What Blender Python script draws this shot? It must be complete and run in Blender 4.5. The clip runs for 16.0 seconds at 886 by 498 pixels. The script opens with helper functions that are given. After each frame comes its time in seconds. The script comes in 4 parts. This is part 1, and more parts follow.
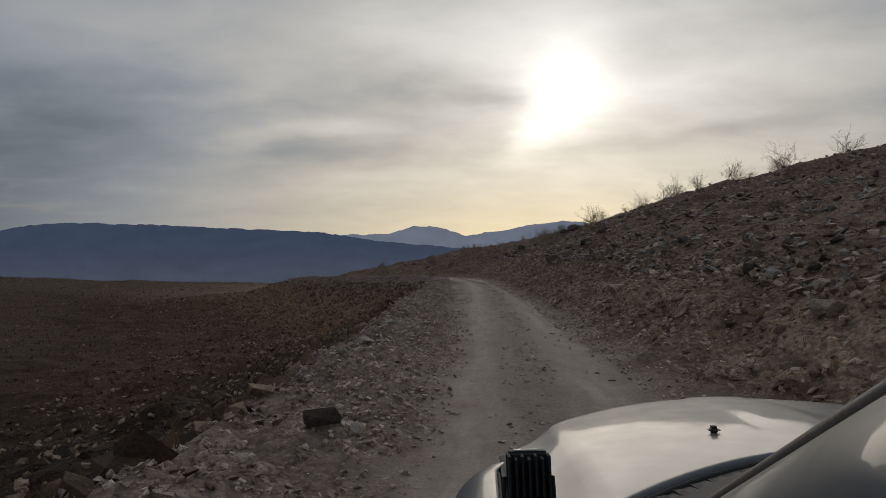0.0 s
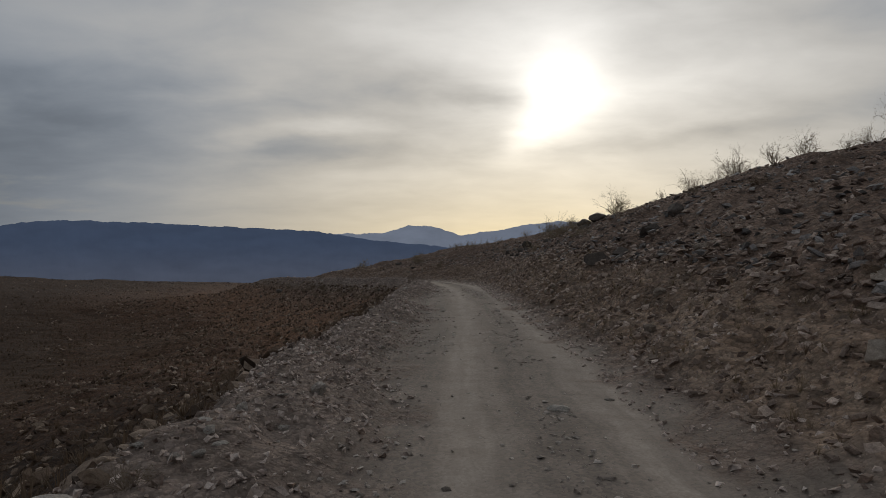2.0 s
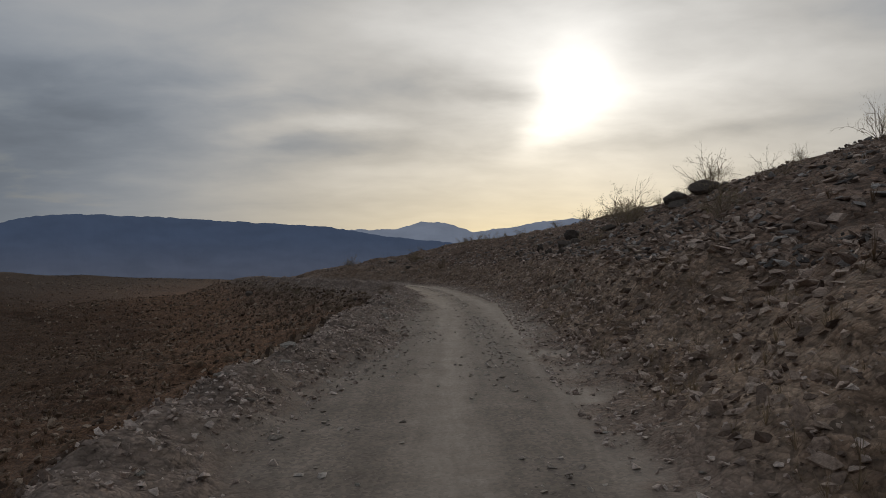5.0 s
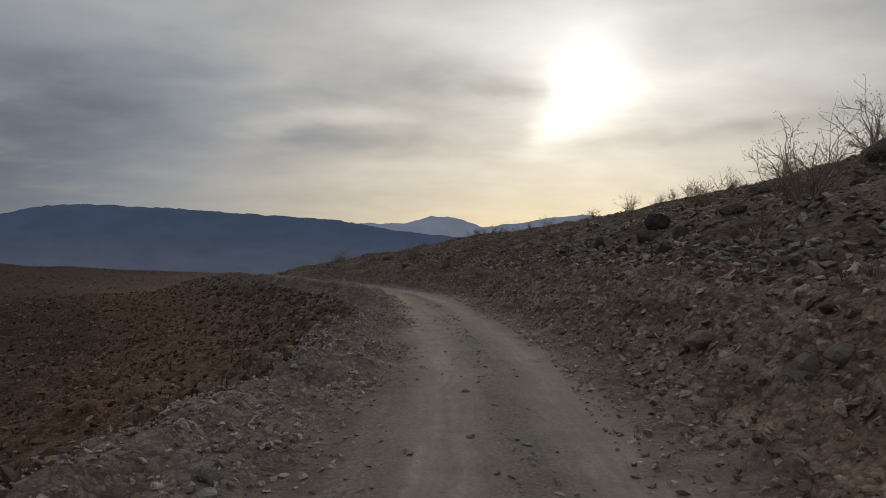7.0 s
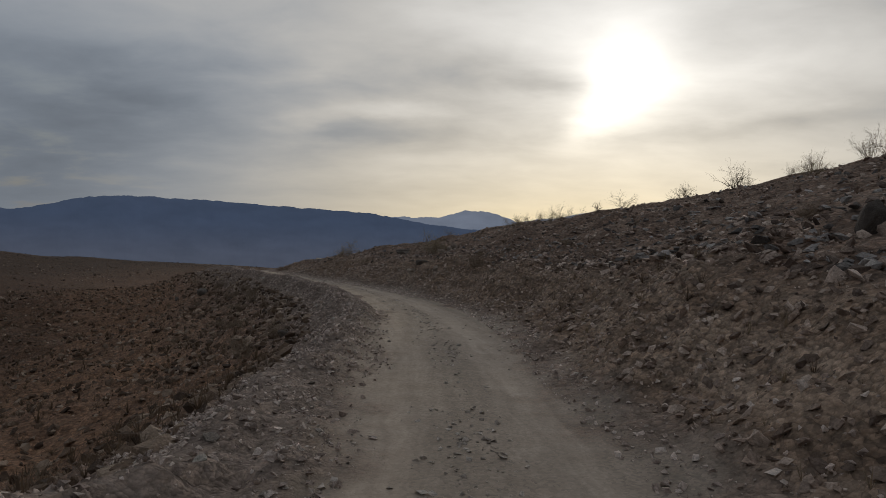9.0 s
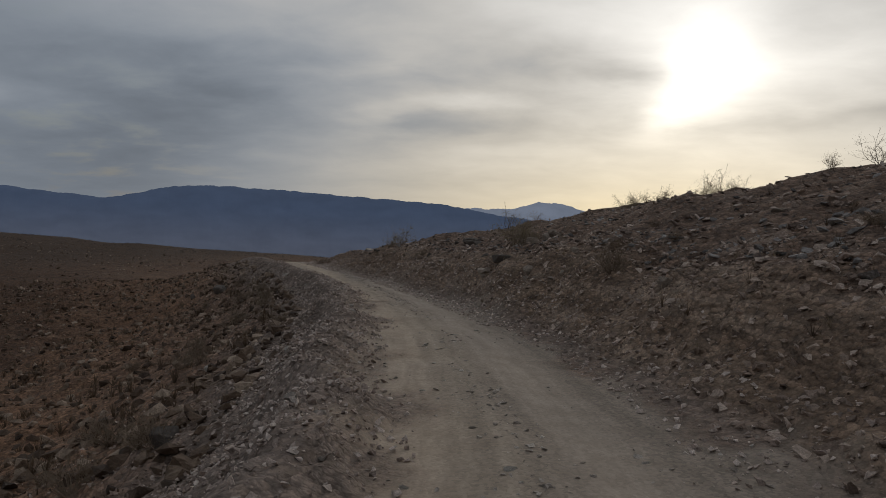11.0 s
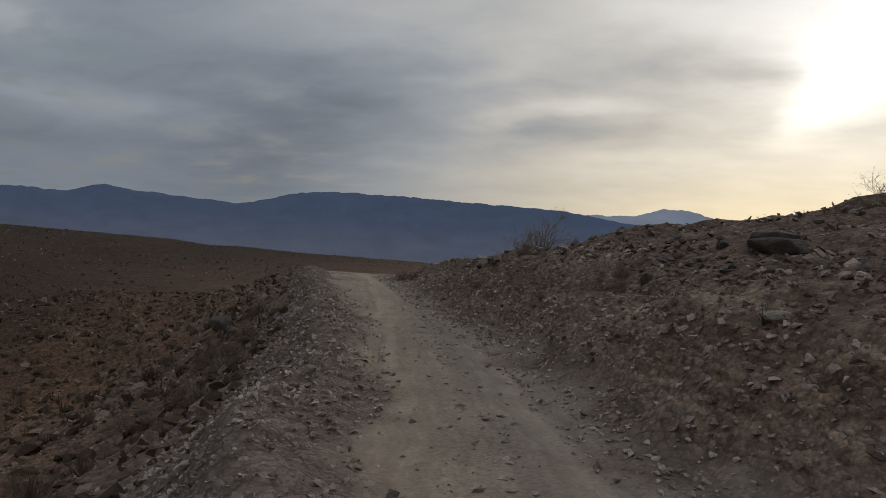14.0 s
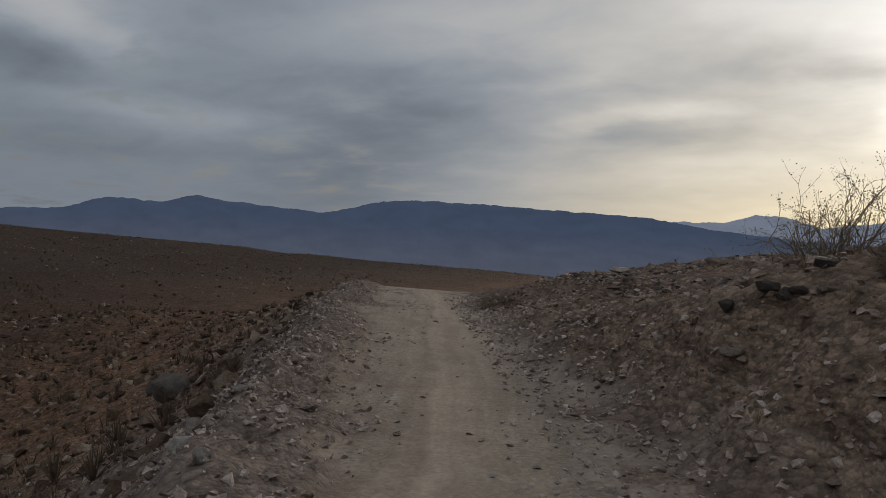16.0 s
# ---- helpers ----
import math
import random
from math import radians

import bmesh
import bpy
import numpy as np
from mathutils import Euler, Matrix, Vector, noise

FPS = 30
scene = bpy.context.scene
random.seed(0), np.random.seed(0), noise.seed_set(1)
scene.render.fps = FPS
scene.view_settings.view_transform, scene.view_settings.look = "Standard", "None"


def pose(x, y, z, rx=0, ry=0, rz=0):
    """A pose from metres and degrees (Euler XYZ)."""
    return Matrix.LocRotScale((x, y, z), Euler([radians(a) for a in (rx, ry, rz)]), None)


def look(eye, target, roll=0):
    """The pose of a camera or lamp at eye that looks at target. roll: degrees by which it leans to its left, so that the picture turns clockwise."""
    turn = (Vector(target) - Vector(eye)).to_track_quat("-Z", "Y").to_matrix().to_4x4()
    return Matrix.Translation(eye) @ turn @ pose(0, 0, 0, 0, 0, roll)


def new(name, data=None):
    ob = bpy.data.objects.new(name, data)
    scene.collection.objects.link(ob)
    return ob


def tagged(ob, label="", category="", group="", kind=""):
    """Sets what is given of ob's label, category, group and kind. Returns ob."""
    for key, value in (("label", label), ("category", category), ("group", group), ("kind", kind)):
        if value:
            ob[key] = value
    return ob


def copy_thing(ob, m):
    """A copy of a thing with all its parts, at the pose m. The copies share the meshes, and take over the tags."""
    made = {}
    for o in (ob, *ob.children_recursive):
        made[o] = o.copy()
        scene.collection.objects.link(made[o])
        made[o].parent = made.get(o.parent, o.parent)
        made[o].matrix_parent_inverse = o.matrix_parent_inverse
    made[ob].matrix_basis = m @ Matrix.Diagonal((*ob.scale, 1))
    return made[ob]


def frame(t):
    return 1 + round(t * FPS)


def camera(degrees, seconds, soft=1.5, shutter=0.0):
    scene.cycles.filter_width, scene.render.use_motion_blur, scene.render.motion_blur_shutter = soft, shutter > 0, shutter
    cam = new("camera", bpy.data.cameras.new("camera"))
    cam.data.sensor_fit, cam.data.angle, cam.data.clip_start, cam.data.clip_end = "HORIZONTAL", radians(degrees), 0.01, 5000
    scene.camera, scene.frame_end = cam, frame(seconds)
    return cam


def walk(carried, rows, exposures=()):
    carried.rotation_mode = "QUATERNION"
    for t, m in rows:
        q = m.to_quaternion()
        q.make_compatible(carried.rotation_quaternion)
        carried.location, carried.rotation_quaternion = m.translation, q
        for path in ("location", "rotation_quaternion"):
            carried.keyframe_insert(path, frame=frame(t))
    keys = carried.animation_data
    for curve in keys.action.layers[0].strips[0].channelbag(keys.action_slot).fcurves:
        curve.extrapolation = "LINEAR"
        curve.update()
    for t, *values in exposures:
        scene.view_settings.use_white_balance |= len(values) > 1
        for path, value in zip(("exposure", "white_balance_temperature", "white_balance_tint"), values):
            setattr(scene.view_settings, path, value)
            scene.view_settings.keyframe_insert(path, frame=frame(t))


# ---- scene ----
cam = camera(64.0, 16.0, soft=0.8)
PATH = [
    (0, (-3.149, -4.302, 1.294), (-3.149, -2.302, 1.294), -0.2),
    (0.5, (-2.947, -0.631, 1.196), (-2.944, 1.369, 1.195), -0.1),
    (1, (-2.76, 2.96, 1.15), (-2.754, 4.96, 1.149), 0.0),
    (1.5, (-2.57, 6.427, 1.104), (-2.558, 8.427, 1.101), 0.0),
    (2, (-2.345, 9.775, 1.061), (-2.331, 11.775, 1.06), 0.1),
    (2.5, (-2.114, 13.137, 0.977), (-2.108, 15.137, 0.978), 0.5),
    (3, (-1.958, 16.354, 0.939), (-1.958, 18.354, 0.939), 0.5),
    (3.5, (-1.817, 19.576, 0.892), (-1.82, 21.576, 0.888), 0.5),
    (4, (-1.686, 22.77, 0.847), (-1.696, 24.77, 0.839), 0.6),
    (4.2, (-1.638, 24.006, 0.808), (-1.651, 26.006, 0.806), 0.4),
    (6.3, (-1.354, 36.513, 0.914), (-1.393, 38.513, 0.885), 1.0),
    (6.5, (-1.379, 37.943, 0.873), (-1.416, 39.943, 0.846), 1.1),
    (7, (-1.392, 41.647, 0.744), (-1.44, 43.646, 0.718), 1.3),
    (7.5, (-1.397, 45.328, 0.662), (-1.466, 47.326, 0.634), 1.5),
    (8, (-1.472, 48.887, 0.582), (-1.562, 50.885, 0.546), 1.7),
    (8.5, (-1.46, 52.015, 0.48), (-1.575, 54.011, 0.435), 1.7),
    (8.7, (-1.452, 53.271, 0.442), (-1.577, 55.267, 0.399), 1.8),
    (10.8, (-2.94, 67.332, -0.027), (-3.26, 69.305, -0.1), 2.3),
    (11, (-3.133, 68.713, -0.07), (-3.476, 70.682, -0.146), 2.5),
    (11.5, (-3.731, 72.1, -0.179), (-4.125, 74.059, -0.259), 2.7),
    (12, (-4.455, 75.499, -0.319), (-4.9, 77.447, -0.396), 2.9),
    (12.5, (-5.259, 78.834, -0.439), (-5.759, 80.769, -0.517), 2.9),
    (13, (-6.298, 82.242, -0.564), (-6.848, 84.164, -0.645), 2.8),
    (13.5, (-7.437, 85.611, -0.709), (-8.038, 87.517, -0.789), 2.9),
    (14, (-8.632, 89.017, -0.888), (-9.296, 90.902, -0.961), 2.9),
    (14.5, (-9.946, 92.272, -1.048), (-10.666, 94.137, -1.115), 2.9),
    (15, (-11.249, 95.234, -1.197), (-12.017, 97.079, -1.257), 2.8),
    (15.5, (-12.44, 97.866, -1.313), (-13.258, 99.69, -1.368), 2.7),
    (16, (-13.522, 100.244, -1.407), (-14.396, 102.042, -1.468), 2.6),
]
walk(cam, [(t, look(eye, target, roll)) for t, eye, target, roll in PATH],
     exposures=[(0, -0.05), (4, -0.04), (8, 0.0), (11, 0.03), (13, 0.08), (16, 0.10)])

# ---- light ----
SUN_AZ, SUN_EL = 9.8, 12.6                     # degrees, from +y towards +x, and above the horizon


def direction(az, el):
    a, e = radians(az), radians(el)
    return Vector((math.sin(a) * math.cos(e), math.cos(a) * math.cos(e), math.sin(e)))


class Nodes:
    """Short hand for node trees."""

    def __init__(self, tree):
        self.tree = tree
        tree.nodes.clear()

    def add(self, kind, **sets):
        n = self.tree.nodes.new(kind)
        for key, value in sets.items():
            setattr(n, key, value)
        return n

    def put(self, socket, value):
        if isinstance(value, bpy.types.NodeSocket):
            self.tree.links.new(value, socket)
        else:
            socket.default_value = value

    def math(self, op, a, b=0.0, c=0.0, clamp=False):
        n = self.add("ShaderNodeMath", operation=op, use_clamp=clamp)
        for s, v in zip(n.inputs, (a, b, c)):
            self.put(s, v)
        return n.outputs[0]

    def vmath(self, op, a, b=(0, 0, 0), scale=1.0):
        n = self.add("ShaderNodeVectorMath", operation=op)
        self.put(n.inputs[0], a)
        self.put(n.inputs[1], b)
        self.put(n.inputs[3], scale)
        return n.outputs["Value"] if op in ("DOT_PRODUCT", "LENGTH") else n.outputs[0]

    def noise(self, vec, scale, detail=4.0, rough=0.55, distort=0.0, dims="3D"):
        n = self.add("ShaderNodeTexNoise", noise_dimensions=dims)
        self.put(n.inputs["Vector"], vec)
        for key, v in (("Scale", scale), ("Detail", detail), ("Roughness", rough), ("Distortion", distort)):
            self.put(n.inputs[key], v)
        return n.outputs[0]

    def voronoi(self, vec, scale, feature="F1", rand=1.0):
        n = self.add("ShaderNodeTexVoronoi", feature=feature)
        self.put(n.inputs["Vector"], vec)
        self.put(n.inputs["Scale"], scale)
        self.put(n.inputs["Randomness"], rand)
        return n

    def ramp(self, fac, *stops):
        n = self.add("ShaderNodeValToRGB")
        self.put(n.inputs[0], fac)
        el = n.color_ramp.elements
        while len(el) < len(stops):
            el.new(0.5)
        for e, (p, c) in zip(el, stops):
            e.position = p
            e.color = (c, c, c, 1) if isinstance(c, (int, float)) else (*c, 1)
        return n.outputs[0]

    def span(self, value, a, b, c=0.0, d=1.0):
        n = self.add("ShaderNodeMapRange", interpolation_type="SMOOTHSTEP")
        for s, v in zip(n.inputs, (value, a, b, c, d)):
            self.put(s, v)
        return n.outputs[0]

    def mix(self, fac, a, b, blend="MIX"):
        n = self.add("ShaderNodeMix", data_type="RGBA", blend_type=blend)
        self.put(n.inputs[0], fac)
        for s, v in ((n.inputs[6], a), (n.inputs[7], b)):
            self.put(s, v if isinstance(v, bpy.types.NodeSocket) else (*v, 1))
        return n.outputs[2]

    def bump(self, height, strength, distance, normal=None):
        n = self.add("ShaderNodeBump")
        self.put(n.inputs["Height"], height)
        self.put(n.inputs["Strength"], strength)
        self.put(n.inputs["Distance"], distance)
        if normal:
            self.put(n.inputs["Normal"], normal)
        return n.outputs[0]


# clouds that have a place: azimuth, elevation, half widths, tilt, brightness
CLOUDS = [
    (-6.0, 11.4, 9.0, 2.2, 4, -0.085), (-10.0, 7.7, 5.0, 0.8, 3, -0.105), (4.2, 11.7, 3.2, 0.5, -6, -0.15),
    (-15.8, 8.4, 2.6, 0.9, 10, 0.10), (-7.9, 9.6, 4.0, 0.55, 3, 0.15), (-14.5, 12.0, 2.2, 0.6, 8, 0.06),
    (-1.0, 16.6, 10.0, 2.0, 0, 0.13), (-29.0, 15.5, 9.0, 2.4, 6, 0.13), (-25.0, 8.0, 9.0, 3.0, 0, -0.03),
    (29.0, 16.5, 8.0, 1.6, 0, -0.08), (24.0, 9.2, 6.0, 0.7, 5, -0.12), (14.0, 8.0, 6.0, 0.5, 9, -0.10),
    (-6.0, 5.2, 10.0, 0.8, 3, 0.07), (7.6, 9.0, 2.0, 1.4, 35, 0.25), (20.0, 12.5, 7.0, 0.9, 5, 0.08),
    (24.0, 14.0, 11.0, 7.0, 0, 0.13), (-12.0, 13.0, 9.0, 6.0, 0, 0.065), (-29.0, 12.0, 7.0, 7.0, 0, -0.035),
    (-34.0, 3.0, 6.0, 4.0, 0, -0.06), (-54.0, 13.0, 4.5, 1.6, -18, 0.12), (-47.0, 7.6, 7.0, 1.0, -4, 0.075), (-53.0, 4.6, 6.0, 0.9, 0, -0.03), (-58.0, 10.6, 4.0, 1.2, -12, -0.07), (-58.0, 17.0, 8.0, 4.0, 0, 0.13),
]

world = bpy.data.worlds.new("overcast_evening")
scene.world = world
world.use_nodes = True
N = Nodes(world.node_tree)
ray = N.vmath("NORMALIZE", N.add("ShaderNodeTexCoord").outputs["Generated"])
xyz = N.add("ShaderNodeSeparateXYZ")
N.put(xyz.inputs[0], ray)
az = N.math("MULTIPLY", N.math("ARCTAN2", xyz.outputs[0], xyz.outputs[1]), 180 / math.pi)
el = N.math("MULTIPLY", N.math("ARCSINE", xyz.outputs[2]), 180 / math.pi)
el = N.math("MAXIMUM", el, -2.0)
# a flat cloud deck seen in perspective
deck = N.math("DIVIDE", 1.0, N.math("ADD", N.math("MAXIMUM", xyz.outputs[2], 0.0), 0.20))
flat = N.add("ShaderNodeCombineXYZ")
N.put(flat.inputs[0], N.math("MULTIPLY", xyz.outputs[0], deck))
N.put(flat.inputs[1], N.math("MULTIPLY", xyz.outputs[1], deck))
streak = N.vmath("MULTIPLY", flat.outputs[0], (0.72, 1.0, 1.0))
broad = N.noise(streak, 0.8, 3.0, 0.5, 0.6)
fine = N.noise(N.vmath("ADD", streak, N.vmath("SCALE", flat.outputs[0], (0, 0, 0), 0.25)), 3.0, 6.0, 0.55, 0.25)
wob_a = N.math("MULTIPLY", N.math("SUBTRACT", N.noise(flat.outputs[0], 1.9, 6.0), 0.5), 9.0)
wob_e = N.math("MULTIPLY", N.math("SUBTRACT", N.noise(N.vmath("ADD", flat.outputs[0], (7, 3, 1)), 2.4, 6.0), 0.5), 2.6)
az_w, el_w = N.math("ADD", az, wob_a), N.math("ADD", el, wob_e)
placed = 0.0
for c_az, c_el, c_wa, c_we, tilt, amount in CLOUDS:
    ca, sa = math.cos(radians(tilt)), math.sin(radians(tilt))
    da, de = N.math("SUBTRACT", az_w, c_az), N.math("SUBTRACT", el_w, c_el)
    u = N.math("ADD", N.math("MULTIPLY", da, ca / c_wa), N.math("MULTIPLY", de, sa / c_wa))
    v = N.math("ADD", N.math("MULTIPLY", da, -sa / c_we), N.math("MULTIPLY", de, ca / c_we))
    r2 = N.math("ADD", N.math("MULTIPLY", u, u), N.math("MULTIPLY", v, v))
    g = N.math("EXPONENT", N.math("MULTIPLY", r2, -0.7))
    placed = N.math("ADD", placed, N.math("MULTIPLY", g, amount))
towards = N.vmath("DOT_PRODUCT", ray, direction(SUN_AZ, SUN_EL))
ang = N.math("MULTIPLY", N.math("ARCCOSINE", N.math("MINIMUM", towards, 0.999999)), 180 / math.pi)


def lobe(width, power=2.0):
    return N.math("EXPONENT", N.math("MULTIPLY", N.math("POWER", N.math("DIVIDE", ang, width), power), -1.0))


body = N.math("ADD", N.math("MULTIPLY", lobe(26.0, 1.6), 0.36), 0.195)
body = N.math("ADD", body, N.math("MULTIPLY", lobe(8.0, 1.6), 0.22))
body = N.math("ADD", body, N.span(el, 16.0, 70.0, 0.0, 0.10))
body = N.math("ADD", body, N.span(ang, 70.0, 130.0, 0.0, 0.06))
low = N.math("EXPONENT", N.math("MULTIPLY", N.math("MAXIMUM", el, 0.0), -0.19))
low_sun = N.math("MULTIPLY", low, lobe(27.0, 2.0))
body = N.math("ADD", body, N.math("MULTIPLY", low_sun, 0.48))
texture = N.math("ADD", N.math("MULTIPLY", N.math("SUBTRACT", broad, 0.5), 0.26), N.math("MULTIPLY", N.math("SUBTRACT", fine, 0.5), 0.60))
texture = N.math("MULTIPLY", texture, N.span(el, 1.0, 12.0, 0.40, 1.0))
body = N.math("MULTIPLY", body, N.math("ADD", 1.0, texture))
body = N.math("MAXIMUM", N.math("ADD", body, placed), 0.13)
grey = N.mix(N.span(body, 0.16, 0.52), (0.87, 1.0, 1.185), (1.02, 1.0, 0.965))
tint = N.mix(N.math("MULTIPLY", low_sun, 1.5, clamp=True), grey, (1.17, 0.96, 0.60))
disc = N.math("MULTIPLY", lobe(2.1, 1.15), N.math("ADD", 1.05, N.math("MULTIPLY", placed, 2.4)))
body = N.math("ADD", body, disc)
clouds = N.vmath("SCALE", tint, (0, 0, 0), body)
sky = N.add("ShaderNodeTexSky", sky_type="NISHITA")
sky.sun_disc, sky.sun_elevation, sky.sun_rotation = False, radians(SUN_EL), radians(SUN_AZ)
sky.dust_density = 2.0
blue = N.vmath("SCALE", sky.outputs[0], (0, 0, 0), 0.05)
gap = N.math("MULTIPLY", N.math("MULTIPLY", N.span(fine, 0.50, 0.72), N.span(ang, 30.0, 60.0)), 0.5)
both = N.mix(gap, clouds, blue)
back = N.add("ShaderNodeBackground")
N.put(back.inputs[0], both)
N.put(back.inputs[1], 1.0)
N.put(N.add("ShaderNodeOutputWorld").inputs[0], back.outputs[0])

sun = bpy.data.lights.new("sun", "SUN")
sun.energy, sun.angle, sun.color = 0.70, radians(34), (1.0, 0.89, 0.77)
sun_ob = new("sun", sun)
sun_ob.matrix_world = look(direction(SUN_AZ, SUN_EL) * 100, (0, 0, 0))


# ---- materials ----
def material(name):
    m = bpy.data.materials.new(name)
    m.use_nodes = True
    n = Nodes(m.node_tree)
    out = n.add("ShaderNodeOutputMaterial")
    b = n.add("ShaderNodeBsdfPrincipled")
    n.put(out.inputs[0], b.outputs[0])
    return m, n, b


def plain(name, colour, rough=0.5, metal=0.0, coat=0.0, bump=0.0, scale=40.0, vary=0.15):
    m, n, b = material(name)
    p = n.add("ShaderNodeTexCoord").outputs["Object"]
    t = n.noise(p, scale, 5.0)
    lo, hi = [c * (1 - vary) for c in colour], [min(1, c * (1 + vary)) for c in colour]
    n.put(b.inputs["Base Color"], n.ramp(t, (0.3, lo), (0.7, hi)))
    n.put(b.inputs["Roughness"], rough)
    n.put(b.inputs["Metallic"], metal)
    n.put(b.inputs["Coat Weight"], coat)
    n.put(b.inputs["Coat Roughness"], 0.04)
    if bump:
        n.put(b.inputs["Normal"], n.bump(t, bump, 0.004))
    return m


def ground_material():
    m, n, b = material("desert_ground")
    p = n.add("ShaderNodeTexCoord").outputs["Object"]
    lat = n.add("ShaderNodeAttribute", attribute_name="lateral").outputs["Fac"]
    road = n.add("ShaderNodeAttribute", attribute_name="road").outputs["Fac"]
    berm = n.add("ShaderNodeAttribute", attribute_name="berm").outputs["Fac"]
    cut = n.add("ShaderNodeAttribute", attribute_name="cut").outputs["Fac"]
    big, mid, small = n.noise(p, 0.12, 5.0), n.noise(p, 1.3, 6.0, 0.6), n.noise(p, 14.0, 6.0, 0.65)
    squash = n.vmath("MULTIPLY", p, (0.8, 0.8, 1.5))
    cell0, cell, cell2 = n.voronoi(squash, 4.6), n.voronoi(squash, 12.5), n.voronoi(p, 32.0)

    def facet(c, scale):
        """Height of a broken stone face, tilted its own way in each cell, falling off to the joint."""
        off = n.vmath("SUBTRACT", squash if scale < 20 else p, c.outputs["Position"])
        tilt = n.vmath("DOT_PRODUCT", off, n.vmath("SUBTRACT", c.outputs["Color"], (0.5, 0.5, 0.5)))
        dome = n.span(c.outputs["Distance"], 0.25, 0.8, 1.0, 0.0)
        return n.math("MULTIPLY_ADD", dome, 0.30 / scale, n.math("MULTIPLY", tilt, 1.5))

    joint = n.span(cell.outputs["Distance"], 0.50, 0.80, 1.0, 0.62)
    grit0 = n.ramp(cell0.outputs["Color"], (0.15, 0.62), (0.55, 0.98), (0.95, 1.40))
    grit = n.mix(1.0, n.ramp(cell.outputs["Color"], (0.12, 0.55), (0.5, 0.95), (0.95, 1.55)), joint, "MULTIPLY")
    grit2 = n.ramp(cell2.outputs["Color"], (0.1, 0.55), (0.9, 1.5))
    rubble = n.mix(1.0, n.mix(0.75, (1, 1, 1), grit0, "MULTIPLY"), n.mix(0.85, (1, 1, 1), grit, "MULTIPLY"), "MULTIPLY")
    rubble = n.mix(0.6, rubble, grit2, "MULTIPLY")
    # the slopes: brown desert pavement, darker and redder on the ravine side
    dim = n.ramp(mid, (0.25, (0.086, 0.047, 0.029)), (0.55, (0.150, 0.086, 0.054)), (0.8, (0.245, 0.153, 0.100)))
    dim = n.mix(n.span(big, 0.35, 0.65), dim, (0.166, 0.093, 0.056))
    hill = n.ramp(mid, (0.25, (0.160, 0.104, 0.075)), (0.55, (0.262, 0.176, 0.128)), (0.8, (0.380, 0.268, 0.202)))
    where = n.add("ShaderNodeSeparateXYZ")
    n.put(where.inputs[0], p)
    tan_patch = n.math("MULTIPLY", n.span(n.noise(p, 0.045, 4.0, 0.6), 0.48, 0.62), n.span(lat, -12.0, -22.0, 0.0, 0.8))
    dim = n.mix(tan_patch, dim, (0.155, 0.096, 0.059))
    dim = n.mix(n.span(lat, -14.0, -42.0, 0.0, 0.85), dim, (0.070, 0.044, 0.028))
    # first stretch: dark brown soil with the ravine's shade painted in too
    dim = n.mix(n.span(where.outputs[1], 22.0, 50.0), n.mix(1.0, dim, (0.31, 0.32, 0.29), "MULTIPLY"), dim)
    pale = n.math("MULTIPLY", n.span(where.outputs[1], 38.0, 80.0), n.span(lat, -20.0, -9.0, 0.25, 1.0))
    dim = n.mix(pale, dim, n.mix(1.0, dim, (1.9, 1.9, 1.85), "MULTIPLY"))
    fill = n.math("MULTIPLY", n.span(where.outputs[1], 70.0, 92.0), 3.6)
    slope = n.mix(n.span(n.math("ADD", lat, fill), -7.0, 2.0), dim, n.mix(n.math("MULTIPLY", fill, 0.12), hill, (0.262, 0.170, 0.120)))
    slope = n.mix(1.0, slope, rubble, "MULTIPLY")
    # the cut bank: pale caliche in uneven layers
    z = n.vmath("MULTIPLY", p, (0.25, 0.25, 2.2))
    band = n.noise(z, 1.6, 5.0, 0.6, 0.5)
    bank = n.ramp(band, (0.3, (0.185, 0.122, 0.083)), (0.5, (0.310, 0.212, 0.147)), (0.68, (0.45, 0.327, 0.238)))
    bank = n.mix(0.9, bank, rubble, "MULTIPLY")
    # the road: packed grey gravel, two worn tracks, loose stones between
    lat_w = n.math("ADD", lat, n.math("MULTIPLY", n.math("SUBTRACT", n.noise(p, 0.7, 3.0), 0.5), 0.5))
    t1 = n.math("EXPONENT", n.math("MULTIPLY", n.math("POWER", n.math("DIVIDE", n.math("SUBTRACT", lat_w, -0.10), 0.40), 2.0), -1.0))
    t2 = n.math("EXPONENT", n.math("MULTIPLY", n.math("POWER", n.math("DIVIDE", n.math("SUBTRACT", lat_w, 1.45), 0.42), 2.0), -1.0))
    track = n.math("ADD", t1, t2, clamp=True)
    loose = n.mix(0.75, n.ramp(mid, (0.25, (0.150, 0.119, 0.094)), (0.75, (0.245, 0.199, 0.161))), grit2, "MULTIPLY")
    packed = n.ramp(n.noise(p, 2.6, 5.0), (0.3, (0.285, 0.233, 0.188)), (0.7, (0.370, 0.307, 0.250)))
    packed = n.mix(0.3, packed, grit2, "MULTIPLY")
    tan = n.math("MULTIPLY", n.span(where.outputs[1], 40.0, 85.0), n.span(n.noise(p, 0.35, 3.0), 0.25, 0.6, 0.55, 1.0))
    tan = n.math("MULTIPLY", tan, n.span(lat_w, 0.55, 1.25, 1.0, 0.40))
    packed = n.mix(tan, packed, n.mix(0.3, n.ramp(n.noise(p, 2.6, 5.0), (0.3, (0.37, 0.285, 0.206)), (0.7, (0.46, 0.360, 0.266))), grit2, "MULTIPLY"))
